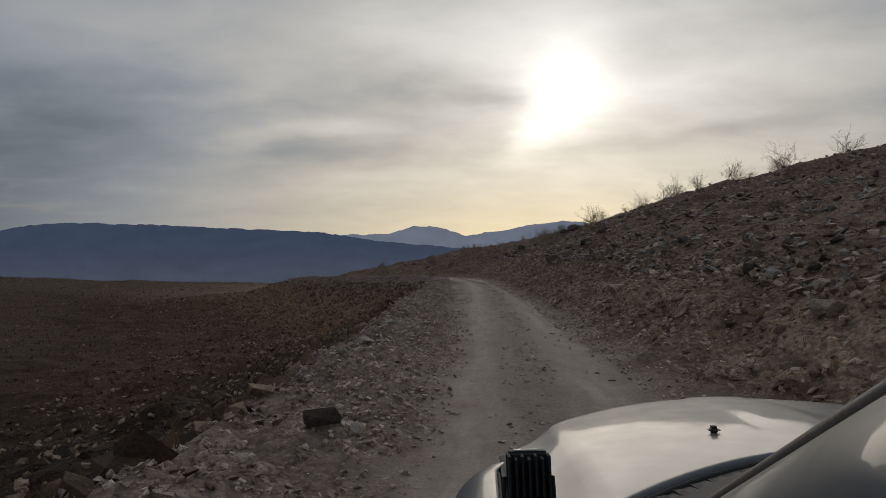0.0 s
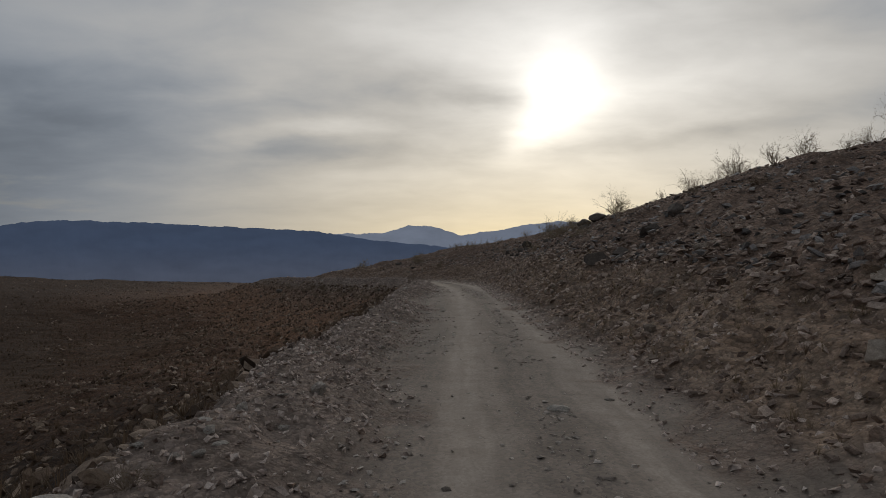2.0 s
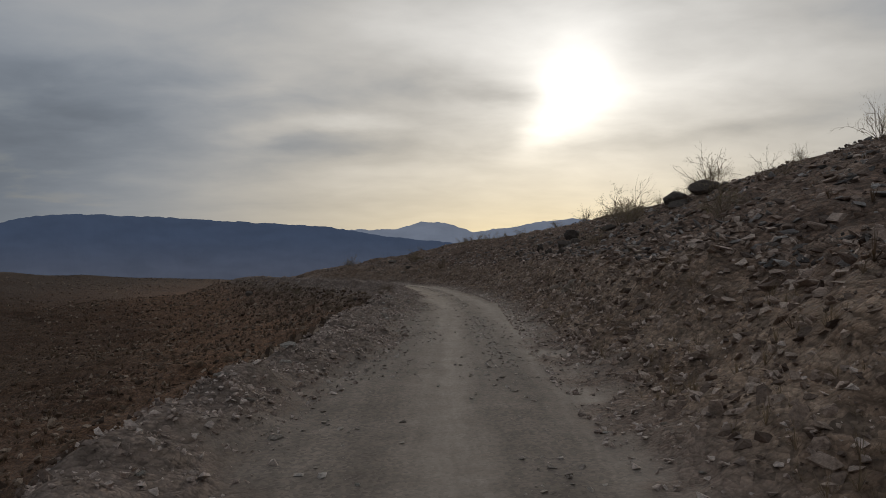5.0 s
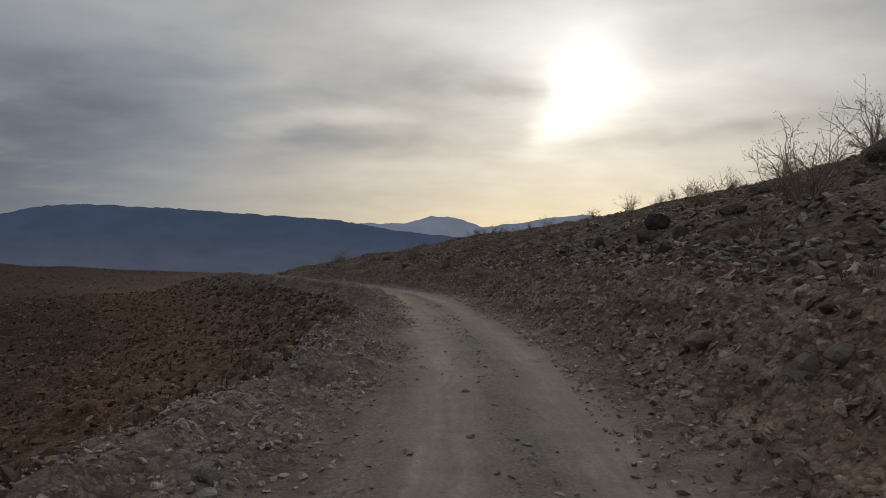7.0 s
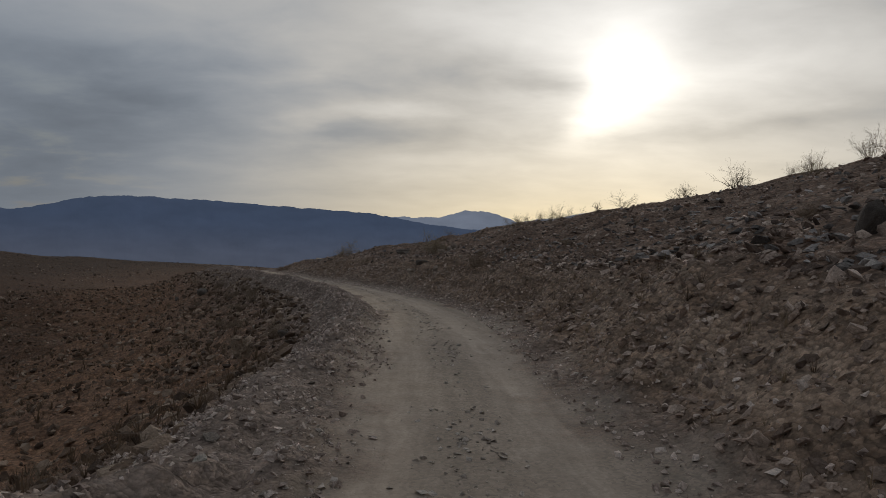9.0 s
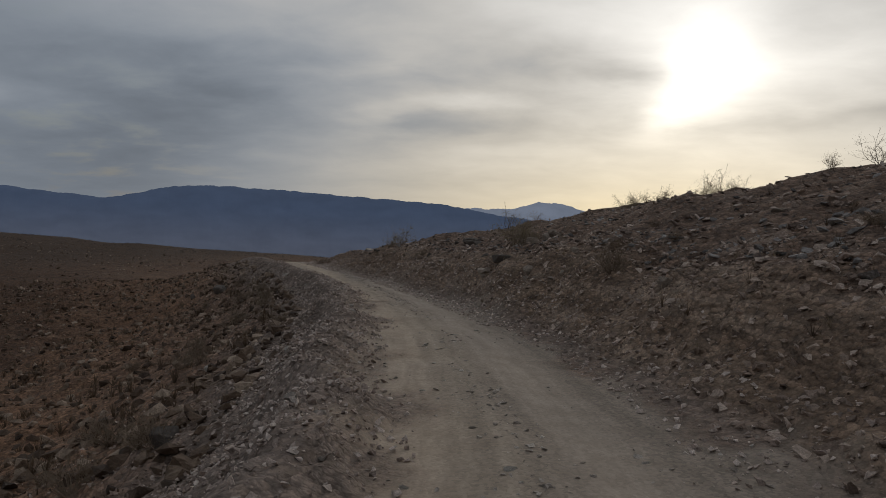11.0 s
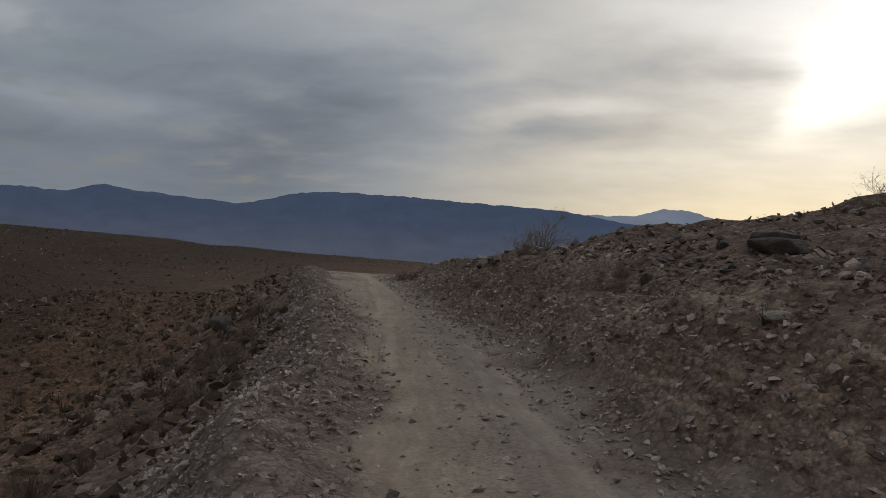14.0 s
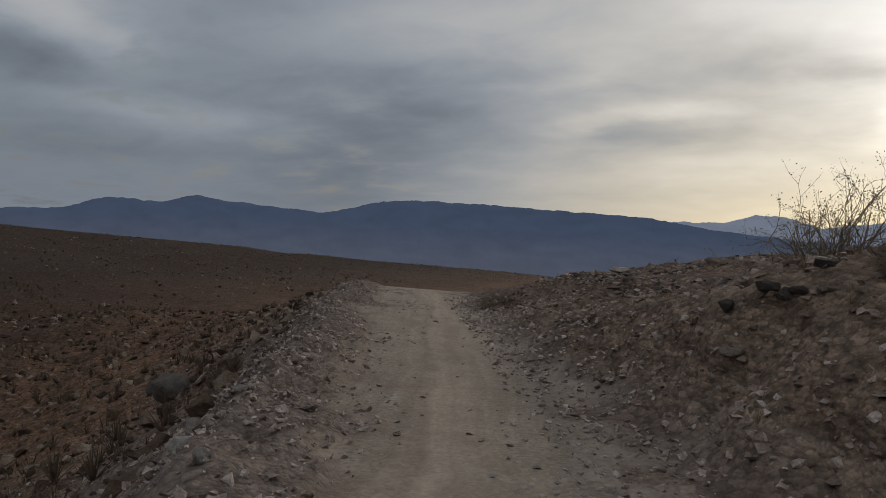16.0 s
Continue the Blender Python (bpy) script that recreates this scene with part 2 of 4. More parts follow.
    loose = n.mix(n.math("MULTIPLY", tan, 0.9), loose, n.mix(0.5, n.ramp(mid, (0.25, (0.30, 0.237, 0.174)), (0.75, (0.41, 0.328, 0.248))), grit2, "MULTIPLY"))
    way = n.mix(n.math("MULTIPLY", track, 0.95), loose, packed)
    lane = n.add("ShaderNodeCombineXYZ")
    n.put(lane.inputs[0], n.math("MULTIPLY", lat_w, 1.0))
    n.put(lane.inputs[1], n.math("MULTIPLY", where.outputs[1], 0.035))
    way = n.mix(0.9, way, n.ramp(n.noise(lane.outputs[0], 5.0, 4.0, 0.6), (0.3, 0.78), (0.7, 1.22)), "MULTIPLY")
    gravel = n.mix(0.7, n.ramp(mid, (0.25, (0.200, 0.149, 0.117)), (0.75, (0.345, 0.263, 0.212))), grit, "MULTIPLY")
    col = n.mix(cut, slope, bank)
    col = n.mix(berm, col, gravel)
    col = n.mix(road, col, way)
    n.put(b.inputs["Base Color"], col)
    n.put(b.inputs["Roughness"], 0.92)
    n.put(b.inputs["Specular IOR Level"], 0.25)
    off_road = n.math("SUBTRACT", 1.0, road)
    h0 = n.math("MULTIPLY", facet(cell0, 4.6), n.math("MULTIPLY", off_road, 0.7))
    h1 = n.math("MULTIPLY", facet(cell, 12.5), n.math("SUBTRACT", 1.0, n.math("MULTIPLY", road, 0.75)))
    h2 = facet(cell2, 32.0)
    rough_h = n.math("ADD", n.math("ADD", h0, h1), n.math("ADD", h2, n.math("MULTIPLY", small, 0.03)))
    keep = n.math("SUBTRACT", 1.0, n.math("MULTIPLY", road, 0.88))
    n.put(b.inputs["Normal"], n.bump(n.math("MULTIPLY", rough_h, keep), 0.9, 1.0))
    return m


def stone_material(name, dark, mid, light, island=True):
    m, n, b = material(name)
    p = n.add("ShaderNodeTexCoord").outputs["Object"]
    if island:
        r = n.add("ShaderNodeNewGeometry").outputs["Random Per Island"]
    else:
        r = n.add("ShaderNodeObjectInfo").outputs["Random"]
    base = n.ramp(r, (0.0, dark), (0.55, mid), (1.0, light))
    grain = n.ramp(n.noise(p, 46.0, 7.0, 0.7), (0.3, 0.58), (0.7, 1.35))
    stain = n.ramp(n.noise(p, 7.0, 5.0, 0.6), (0.35, 0.68), (0.65, 1.2))
    base = n.mix(0.9, n.mix(0.9, base, grain, "MULTIPLY"), stain, "MULTIPLY")
    n.put(b.inputs["Base Color"], base)
    n.put(b.inputs["Roughness"], 0.88)
    n.put(b.inputs["Specular IOR Level"], 0.3)
    rough = n.math("ADD", n.noise(p, 18.0, 7.0, 0.72), n.math("MULTIPLY", n.voronoi(p, 26.0).outputs["Distance"], 0.5))
    n.put(b.inputs["Normal"], n.bump(rough, 0.9, 0.03))
    return m


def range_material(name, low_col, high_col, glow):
    """Far mountains behind kilometres of air, whose haze is painted as a graded glow."""
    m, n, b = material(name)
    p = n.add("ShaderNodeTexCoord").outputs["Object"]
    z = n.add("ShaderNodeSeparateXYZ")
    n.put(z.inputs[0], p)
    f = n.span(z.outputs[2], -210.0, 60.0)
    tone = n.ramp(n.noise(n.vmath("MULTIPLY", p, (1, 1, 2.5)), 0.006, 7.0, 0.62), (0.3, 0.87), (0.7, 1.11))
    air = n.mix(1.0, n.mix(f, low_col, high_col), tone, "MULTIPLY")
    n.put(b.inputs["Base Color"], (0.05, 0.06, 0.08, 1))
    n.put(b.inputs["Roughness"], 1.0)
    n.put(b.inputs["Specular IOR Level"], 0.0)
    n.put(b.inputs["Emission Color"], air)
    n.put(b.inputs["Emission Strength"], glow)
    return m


M_GROUND = ground_material()
M_GRAVEL = stone_material("pale_gravel", (0.26, 0.196, 0.160), (0.52, 0.408, 0.340), (0.74, 0.615, 0.53))
M_SCREE = stone_material("brown_scree", (0.095, 0.066, 0.051), (0.335, 0.242, 0.188), (0.62, 0.490, 0.400))
M_STONE = stone_material("loose_stone", (0.26, 0.21, 0.17), (0.40, 0.345, 0.29), (0.58, 0.52, 0.45), island=False)
M_BASALT = stone_material("dark_boulder", (0.072, 0.056, 0.045), (0.112, 0.090, 0.074), (0.158, 0.131, 0.110), island=False)
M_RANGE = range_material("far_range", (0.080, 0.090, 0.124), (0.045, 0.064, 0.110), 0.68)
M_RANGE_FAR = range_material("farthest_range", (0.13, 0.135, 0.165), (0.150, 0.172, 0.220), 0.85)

# ---- the ground ----
PATH_XY = [(eye[1], eye[0]) for _, eye, _, _ in PATH]
AXIS_Y = [-4000, -60, -25] + [p[0] for p in PATH_XY] + [108, 117, 126, 138, 155, 4600]
AXIS_X = [-5.0, -5.6, -4.1] + [p[1] for p in PATH_XY] + [-16.9, -21.4, -26.6, -33.0, -38.5, -60]
fine_y = np.arange(-80.0, 200.0, 0.5)
fine_x = np.interp(fine_y, AXIS_Y, AXIS_X)
kern = np.hanning(25) / np.hanning(25).sum()
fine_x = np.convolve(np.pad(fine_x, 12, mode="edge"), kern, "valid")


def axis(y):
    return np.interp(y, fine_y, fine_x)


def axis_cos(y):
    g = (axis(y + 2.0) - axis(y - 2.0)) / 4.0
    return 1 / np.sqrt(1 + g * g)


def road_z(y):
    return np.interp(y, [-40, -8, 0, 10, 20, 30, 40, 50, 60, 70, 80, 90, 100, 110, 120, 130, 140, 160, 200],
                     [0.9, -0.13, -0.38, -0.56, -0.71, -0.74, -0.87, -1.19, -1.44, -1.74, -2.10, -2.53, -2.93, -3.28, -3.66, -4.3, -5.6, -8.6, -14.5])


def table(y, pairs):
    return np.interp(y, [p[0] for p in pairs], [p[1] for p in pairs])


def smooth(a, b, x):
    t = np.clip((x - a) / (b - a), 0, 1)
    return t * t * (3 - 2 * t)


def lattice(ix, iy, seed):
    h = (ix.astype(np.int64) * 374761393 + iy.astype(np.int64) * 668265263 + seed * 1274126177) & 0xFFFFFFFF
    h = ((h ^ (h >> 13)) * 1274126177) & 0xFFFFFFFF
    return ((h ^ (h >> 16)) & 0xFFFF) / 65535.0


def value_noise(x, y, seed=0):
    ix, iy = np.floor(x), np.floor(y)
    fx, fy = x - ix, y - iy
    fx, fy = fx * fx * fx * (fx * (6 * fx - 15) + 10), fy * fy * fy * (fy * (6 * fy - 15) + 10)
    a, b2 = lattice(ix, iy, seed), lattice(ix + 1, iy, seed)
    c, d = lattice(ix, iy + 1, seed), lattice(ix + 1, iy + 1, seed)
    return (a + (b2 - a) * fx) * (1 - fy) + (c + (d - c) * fx) * fy - 0.5


def fbm(x, y, octaves=4, seed=0, gain=0.5):
    total, amp = 0.0, 1.0
    for k in range(octaves):
        total = total + amp * value_noise(x, y, seed + k * 17)
        x, y, amp = x * 2.03 + 11.3, y * 2.03 + 5.7, amp * gain
    return total


EDGE_L = [(-10, -0.6), (8, -0.6), (13, -0.87), (20, -1.28), (40, -1.45), (50, -1.38), (57, -1.05), (63, -0.65), (74, -0.6), (86, -0.5), (97, -0.42), (103, -0.75), (108, -1.2), (113, -1.9), (122, -2.1)]
EDGE_R = [(-10, 2.6), (8, 2.5), (13, 2.25), (22, 2.1), (28, 1.9), (35, 1.7), (40, 1.7), (50, 2.1), (58, 2.5), (65, 2.35), (75, 2.8), (85, 2.8), (90, 2.6), (96, 2.4), (100, 2.3), (104, 1.95), (108, 1.35), (112, 1.2), (119, 1.0), (140, 1.6)]
# how far the windrow reaches from the track edge to its crest
CREST = [(-10, 1.6), (13, 1.65), (18, 1.55), (24, 1.25), (30, 1.05), (36, 0.85), (42, 1.15), (47, 1.5), (51, 1.25), (57, 1.4), (61, 1.1), (64, 0.9), (70, 0.7), (85, 0.9), (110, 1.0)]
BANK_H = [(-20, 0.61), (10, 0.6), (18, 0.61), (24, 0.65), (30, 0.79), (36, 0.85), (44, 0.97), (50, 1.0), (56, 1.08), (62, 0.97), (69, 0.97), (80, 1.11), (88, 1.26), (94, 1.16), (102, 1.16), (107, 1.15), (112, 0.72), (120, 0.42), (128, 0.1), (140, 0.0)]
BANK_W = [(-20, 1.7), (20, 1.55), (60, 1.8), (75, 2.1), (90, 1.3), (105, 1.3), (112, 1.3), (125, 2.6)]
SHOULDER = [(-40, 1.49), (24, 1.74), (36, 1.79), (46, 1.35), (54, 1.87), (62, 1.5), (70, 1.15), (82, 1.29), (95, 0.75), (104, 0.7), (112, 0.0)]
RISE = [(-40, 0.353), (10, 0.357), (20, 0.366), (32, 0.373), (44, 0.382), (52, 0.392), (58, 0.374), (64, 0.36), (70, 0.374), (78, 0.365), (84, 0.336), (92, 0.331), (98, 0.301), (104, 0.285), (108, 0.281), (112, 0.245), (118, 0.29), (124, 0.2), (135, 0.12)]
BEND = [(0, 43.3), (30, 44.4), (44, 50.8), (56, 49.2), (68, 46.0), (80, 37.7), (90, 31.4), (101, 23.7), (107, 23.6), (115, 28.0)]

# a bare lane that a wheel has pressed between two ridges of the windrow
LANE, LANE_DEPTH = [(40, 0.0), (45, 1.0), (58, 1.0), (66, 0.0)], 0.13


def far_ground(x, y):
    """The wide fan beyond the ravine, and the valley far below it."""
    z = -6.07 - 0.0553 * (x + 104) - 0.0179 * (y - 158)
    z = np.clip(z, -12, 12)
    r = np.hypot(x + 20, y - 60)
    ang = np.arctan2(x + 20, y - 60)
    drop = smooth(168, 430, r) * 40 + smooth(400, 2600, r) * 190
    ahead = smooth(-2.2, -1.0, ang) * smooth(2.2, 1.0, ang)
    return z - drop * ahead - smooth(150, 1500, r) * 8


def height(x, y, detail=True):
    ax = axis(y)
    d = (x - ax) * axis_cos(y)
    zr = road_z(y)
    el_, er = table(y, EDGE_L), table(y, EDGE_R)
    wob = fbm(y * 0.35, y * 0.0 + 3.1, 3, 5) * 0.5
    el_, er = el_ + wob, er + fbm(y * 0.4, y * 0.0 + 9.7, 3, 9) * 0.5
    # road, slightly crowned, with shallow wheel tracks
    z = zr - 0.015 * (d - 0.5) ** 2 * 0.3
    z = z - 0.022 * np.exp(-((d + 0.15) / 0.4) ** 2) - 0.022 * np.exp(-((d - 1.55) / 0.4) ** 2)
    # left: windrow of graded gravel, then the fall to the ravine
    o = el_ - d
    top = table(y, CREST)
    bermy = (0.15 * np.exp(-((o - 0.75 * top) / (0.5 * top)) ** 2) + 0.05 * smooth(0, 0.3, o) * smooth(top + 0.3, top - 0.1, o)) * (1 + 1.2 * fbm(y * 0.5, y * 0 + 1.7, 3, 21))
    bermy = bermy - LANE_DEPTH * table(y, LANE) * np.exp(-((o - 0.52 * top) / 0.16) ** 2)
    fall = table(y, [(-10, 0.52), (60, 0.54), (95, 0.62), (112, 0.62), (125, 0.40), (150, 0.15)])
    run = np.maximum(o - top, 0)
    deep = table(y, [(-40, 8.5), (60, 8.5), (110, 7.0), (130, 4.5), (160, 2.0)])
    down = deep * (1 - np.exp(-run * fall / deep * 1.15))
    left = zr + bermy - down + 1.1 * fbm(x * 0.10, y * 0.10, 3, 31) * smooth(2, 12, o) - 0.9 * np.abs(fbm(x * 0.07, y * 0.07, 3, 37)) * smooth(12, 24, o) + 0.35 * fbm(x * 0.4, y * 0.4, 3, 33) * smooth(1, 4, o) + 0.45 * fbm(x * 0.55, y * 0.55, 3, 35) * smooth(5, 10, o)
    far = far_ground(x, y) + 1.8 * fbm(x * 0.02, y * 0.02, 4, 41) * np.maximum(smooth(20, 70, o) * smooth(900, 200, o), 0)
    far = far - 2.2 * np.abs(fbm(x * 0.045, y * 0.045, 4, 43)) * smooth(24, 50, o) * smooth(190, 110, o)
    w = smooth(24, 62, o)
    left = left * (1 - w) + far * w
    # right: cut bank and hillside
    p = d - er
    bh = table(y, BANK_H) * (1 + 0.45 * fbm(y * 0.25, y * 0 + 5.5, 3, 51))
    slope = table(y, RISE)
    wide = table(y, BANK_W)
    bank = bh * smooth(-0.1, wide, p + 0.35 * fbm(x * 0.9, y * 0.9, 3, 57))
    q = np.maximum(p - 1.0, 0)
    bend = table(y, BEND)
    up = slope * bend * (1 - np.exp(-q / bend)) + table(y, SHOULDER) * np.maximum(slope, 0) * (1 - np.exp(-q / 2.5))
    right = zr + 0.05 * smooth(-0.4, 0.2, p) + bank + up + (0.55 * fbm(x * 0.12, y * 0.12, 4, 61) * smooth(2, 8, p) + 0.3 * fbm(x * 0.6, y * 0.6, 3, 63) * smooth(0.6, 2, p))
    reach = table(y, [(90, 1.0), (125, 0.30)])
    wr = smooth(45 * reach, 140 * reach, p)
    right = right * (1 - wr) + far_ground(x, y) * wr
    z = np.where(o > 0, left, np.where(p > -0.4, right, z))
    beyond = smooth(128, 152, y)
    z = z * (1 - beyond) + far * beyond
    if detail:
        rough = smooth(-0.5, 0.6, o) + smooth(-0.4, 0.5, p)
        near = smooth(60, 25, np.abs(d))
        z = z + near * (0.14 * rough * fbm(x * 2.2, y * 2.2, 4, 71, 0.6) + (0.006 + 0.036 * rough) * fbm(x * 7, y * 7, 3, 81, 0.6))
        z = z + 0.03 * fbm(x * 0.9, y * 0.9, 3, 91)
    return z, d, o, p


def steps(parts):
    out = []
    for a, b2, n in parts:
        out.extend(np.linspace(a, b2, n, endpoint=False))
    return np.array(out)


def grow(start, stop, first, ratio):
    out, v, s = [], start, first
    while v < stop:
        out.append(v)
        v, s = v + s, s * ratio
    return np.array(out + [stop])


lat_r = np.concatenate([steps([(0, 5, 38)]), grow(5, 4400, 0.15, 1.08)])
lat_l = -np.concatenate([steps([(0, 5, 38)]), grow(5, 4400, 0.15, 1.065)])[1:][::-1]
COLS = np.concatenate([lat_l, lat_r])
ROWS_Y = np.concatenate([-grow(8, 2500, 0.2, 1.22)[1:][::-1], steps([(-8, 122, 600)]), grow(122, 4500, 0.16, 1.05)])


def mesh_from(name, verts, faces, smooth_shade=False):
    """verts: n x 3, faces: n x k, all with the same number of corners."""
    me = bpy.data.meshes.new(name)
    n, k = faces.shape
    me.vertices.add(len(verts))
    me.vertices.foreach_set("co", np.asarray(verts, np.float32).ravel())
    me.loops.add(n * k)
    me.loops.foreach_set("vertex_index", faces.astype(np.int32).ravel())
    me.polygons.add(n)
    me.polygons.foreach_set("loop_start", np.arange(0, n * k, k, dtype=np.int32))
    me.polygons.foreach_set("use_smooth", np.full(n, smooth_shade))
    me.update(calc_edges=True)
    return me


def build_ground():
    yy, dd = np.meshgrid(ROWS_Y, COLS, indexing="ij")
    xx = axis(yy) + dd
    z, d, o, p = height(xx, yy)
    verts = np.stack([xx, yy, z], -1).reshape(-1, 3)
    r, c = yy.shape
    i = np.arange((r - 1) * (c - 1))
    a = (i // (c - 1)) * c + i % (c - 1)
    me = mesh_from("ground", verts, np.stack([a, a + 1, a + c + 1, a + c], 1), True)
    ragged = 0.9 * fbm(xx * 1.1, yy * 1.1, 4, 151, 0.6)
    road = smooth(0.45, -0.45, o + ragged) * smooth(0.3, -0.5, p + ragged)
    berm = smooth(-0.45, 0.35, o + ragged) * smooth(table(yy, [(70, 4.2), (88, 3.8)]), table(yy, [(70, 1.2), (88, 1.6)]), o) + smooth(-0.5, 0.0, p) * smooth(0.6, 0.1, p) * 0.6
    cut = smooth(0.0, 0.4, p) * smooth(2.6, 1.4, p) * smooth(128, 110, yy)
    near = smooth(165, 138, yy)
    road, berm = road * near, berm * near
    for key, v in (("lateral", d), ("road", road), ("berm", np.clip(berm, 0, 1)), ("cut", cut)):
        me.attributes.new(key, "FLOAT", "POINT").data.foreach_set("value", v.astype(np.float32).ravel())
    me.materials.append(M_GROUND)
    tagged(new("ground", me), "brown stony desert hillside with a graded grey gravel track", "ground", kind="structure")


build_ground()


# ---- the far mountains ----
def mountain_range(name, label, ridge, dist, foot, mat, seed):
    """A range whose crest follows pairs of azimuth and elevation, with ribs and gullies towards the valley."""
    azs = np.arange(ridge[0][0], ridge[-1][0] + 0.01, 0.11)
    els = np.interp(azs, [r[0] for r in ridge], [r[1] for r in ridge])
    els = els + 0.10 * fbm(azs * 1.1, azs * 0 + seed, 6, seed, 0.66)
    levels = np.linspace(0, 1, 16)
    az, t = np.meshgrid(np.radians(azs), levels, indexing="ij")
    crest = dist * np.tan(np.radians(els))[:, None] - 0.0
    ribs = fbm(np.degrees(az) * 0.55, t * 1.5 + seed, 3, seed + 5, 0.5)
    r = dist - 900 * (1 - t) ** 1.2 + 240 * ribs * np.sin(np.pi * t * 0.92) * (1 - t * 0.5)
    z = foot + (crest - foot) * t ** 1.25 + 26 * ribs * np.sin(np.pi * t)
    x0, y0 = -6.0, 45.0
    verts = np.stack([x0 + r * np.sin(az), y0 + r * np.cos(az), z], -1)
    back = verts[:, -1:, :] * np.array([1.06, 1.06, 1.0]) - np.array([0, 0, 160.0])
    verts = np.concatenate([verts, back], 1)
    n, k = verts.shape[:2]
    i = np.arange((n - 1) * (k - 1))
    a = (i // (k - 1)) * k + i % (k - 1)
    me = mesh_from(name, verts.reshape(-1, 3), np.stack([a, a + k, a + k + 1, a + 1], 1), True)
    me.materials.append(mat)
    tagged(new(name, me), label, "mountains", kind="structure")


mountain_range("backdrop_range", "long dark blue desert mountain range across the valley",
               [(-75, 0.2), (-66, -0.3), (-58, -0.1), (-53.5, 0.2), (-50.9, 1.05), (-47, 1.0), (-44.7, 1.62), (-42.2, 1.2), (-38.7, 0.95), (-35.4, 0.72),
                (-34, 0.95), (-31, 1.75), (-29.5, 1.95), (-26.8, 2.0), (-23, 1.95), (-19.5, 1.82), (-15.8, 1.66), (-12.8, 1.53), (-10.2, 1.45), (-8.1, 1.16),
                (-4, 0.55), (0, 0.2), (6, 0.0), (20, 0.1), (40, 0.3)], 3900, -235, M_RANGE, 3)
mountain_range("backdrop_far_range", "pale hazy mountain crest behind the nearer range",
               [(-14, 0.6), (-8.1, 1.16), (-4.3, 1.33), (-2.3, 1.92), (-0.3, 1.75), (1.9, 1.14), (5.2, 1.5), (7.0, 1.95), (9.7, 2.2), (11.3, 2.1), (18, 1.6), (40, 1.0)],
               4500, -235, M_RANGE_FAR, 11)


# ---- stones ----
rng = np.random.default_rng(7)
M_TRACK = stone_material("track_gravel", (0.30, 0.247, 0.205), (0.44, 0.370, 0.310), (0.60, 0.52, 0.45))
M_BASALT_FIELD = stone_material("dark_stone_field", (0.022, 0.017, 0.014), (0.040, 0.029, 0.024), (0.085, 0.064, 0.053))
M_BANK = stone_material("bank_rubble", (0.150, 0.105, 0.080), (0.355, 0.258, 0.198), (0.60, 0.470, 0.380))
M_SCREE_GREY = stone_material("grey_scree", (0.080, 0.070, 0.063), (0.250, 0.222, 0.202), (0.45, 0.410, 0.375))
M_SCREE_DARK = stone_material("varnished_scree", (0.052, 0.033, 0.022), (0.150, 0.096, 0.062), (0.42, 0.315, 0.230))


def part(name, me, mat, parent, label=""):
    me.materials.append(mat)
    ob = new(name, me)
    ob.parent = parent
    return tagged(ob, label) if label else ob


def hull_stone(seed, flat=0.6, count=13, least=0.42):
    """An angular stone of about 1 across: the hull of a few points on a flattened ball."""
    r = np.random.default_rng(seed)
    bm = bmesh.new()
    k = np.arange(count) + 0.5
    a, zc = math.pi * (1 + 5 ** 0.5) * k + r.uniform(0, 6.28), 1 - 2 * k / count
    ball = np.stack([np.cos(a) * np.sqrt(1 - zc * zc), np.sin(a) * np.sqrt(1 - zc * zc), zc], -1)
    turn = Euler(r.uniform(0, 6.28, 3)).to_matrix()
    for v in (ball + r.normal(0, 0.24, (count, 3))) @ np.array(turn):
        v = v / np.linalg.norm(v) * r.uniform(least, 0.56)
        bm.verts.new((v[0], v[1] * r.uniform(0.75, 1.0), v[2] * flat))
    out = bmesh.ops.convex_hull(bm, input=bm.verts)
    bmesh.ops.delete(bm, geom=[g for g in set(out["geom_interior"]) if isinstance(g, bmesh.types.BMVert)], context="VERTS")
    bmesh.ops.triangulate(bm, faces=bm.faces)
    bm.verts.index_update()
    verts = np.array([v.co for v in bm.verts])
    faces = np.array([[v.index for v in f.verts] for f in bm.faces])
    bm.free()
    return verts, faces


STONES = [hull_stone(k, 0.44 + 0.05 * (k % 7), 8 + k % 2) for k in range(20)]
PEBBLES = [hull_stone(100 + k, 0.5 + 0.05 * (k % 7), 6, 0.50) for k in range(30)]


def turn_matrices(n, tilt):
    a, b2, c = rng.uniform(0, 2 * np.pi, n), rng.normal(0, tilt, n), rng.normal(0, tilt, n)
    ca, sa, cb, sb, cc, sc = np.cos(a), np.sin(a), np.cos(b2), np.sin(b2), np.cos(c), np.sin(c)
    z, o = np.zeros(n), np.ones(n)
    rz = np.stack([ca, -sa, z, sa, ca, z, z, z, o], -1).reshape(n, 3, 3)
    rx = np.stack([o, z, z, z, cb, -sb, z, sb, cb], -1).reshape(n, 3, 3)
    ry = np.stack([cc, z, sc, z, o, z, -sc, z, cc], -1).reshape(n, 3, 3)
    return rz @ rx @ ry


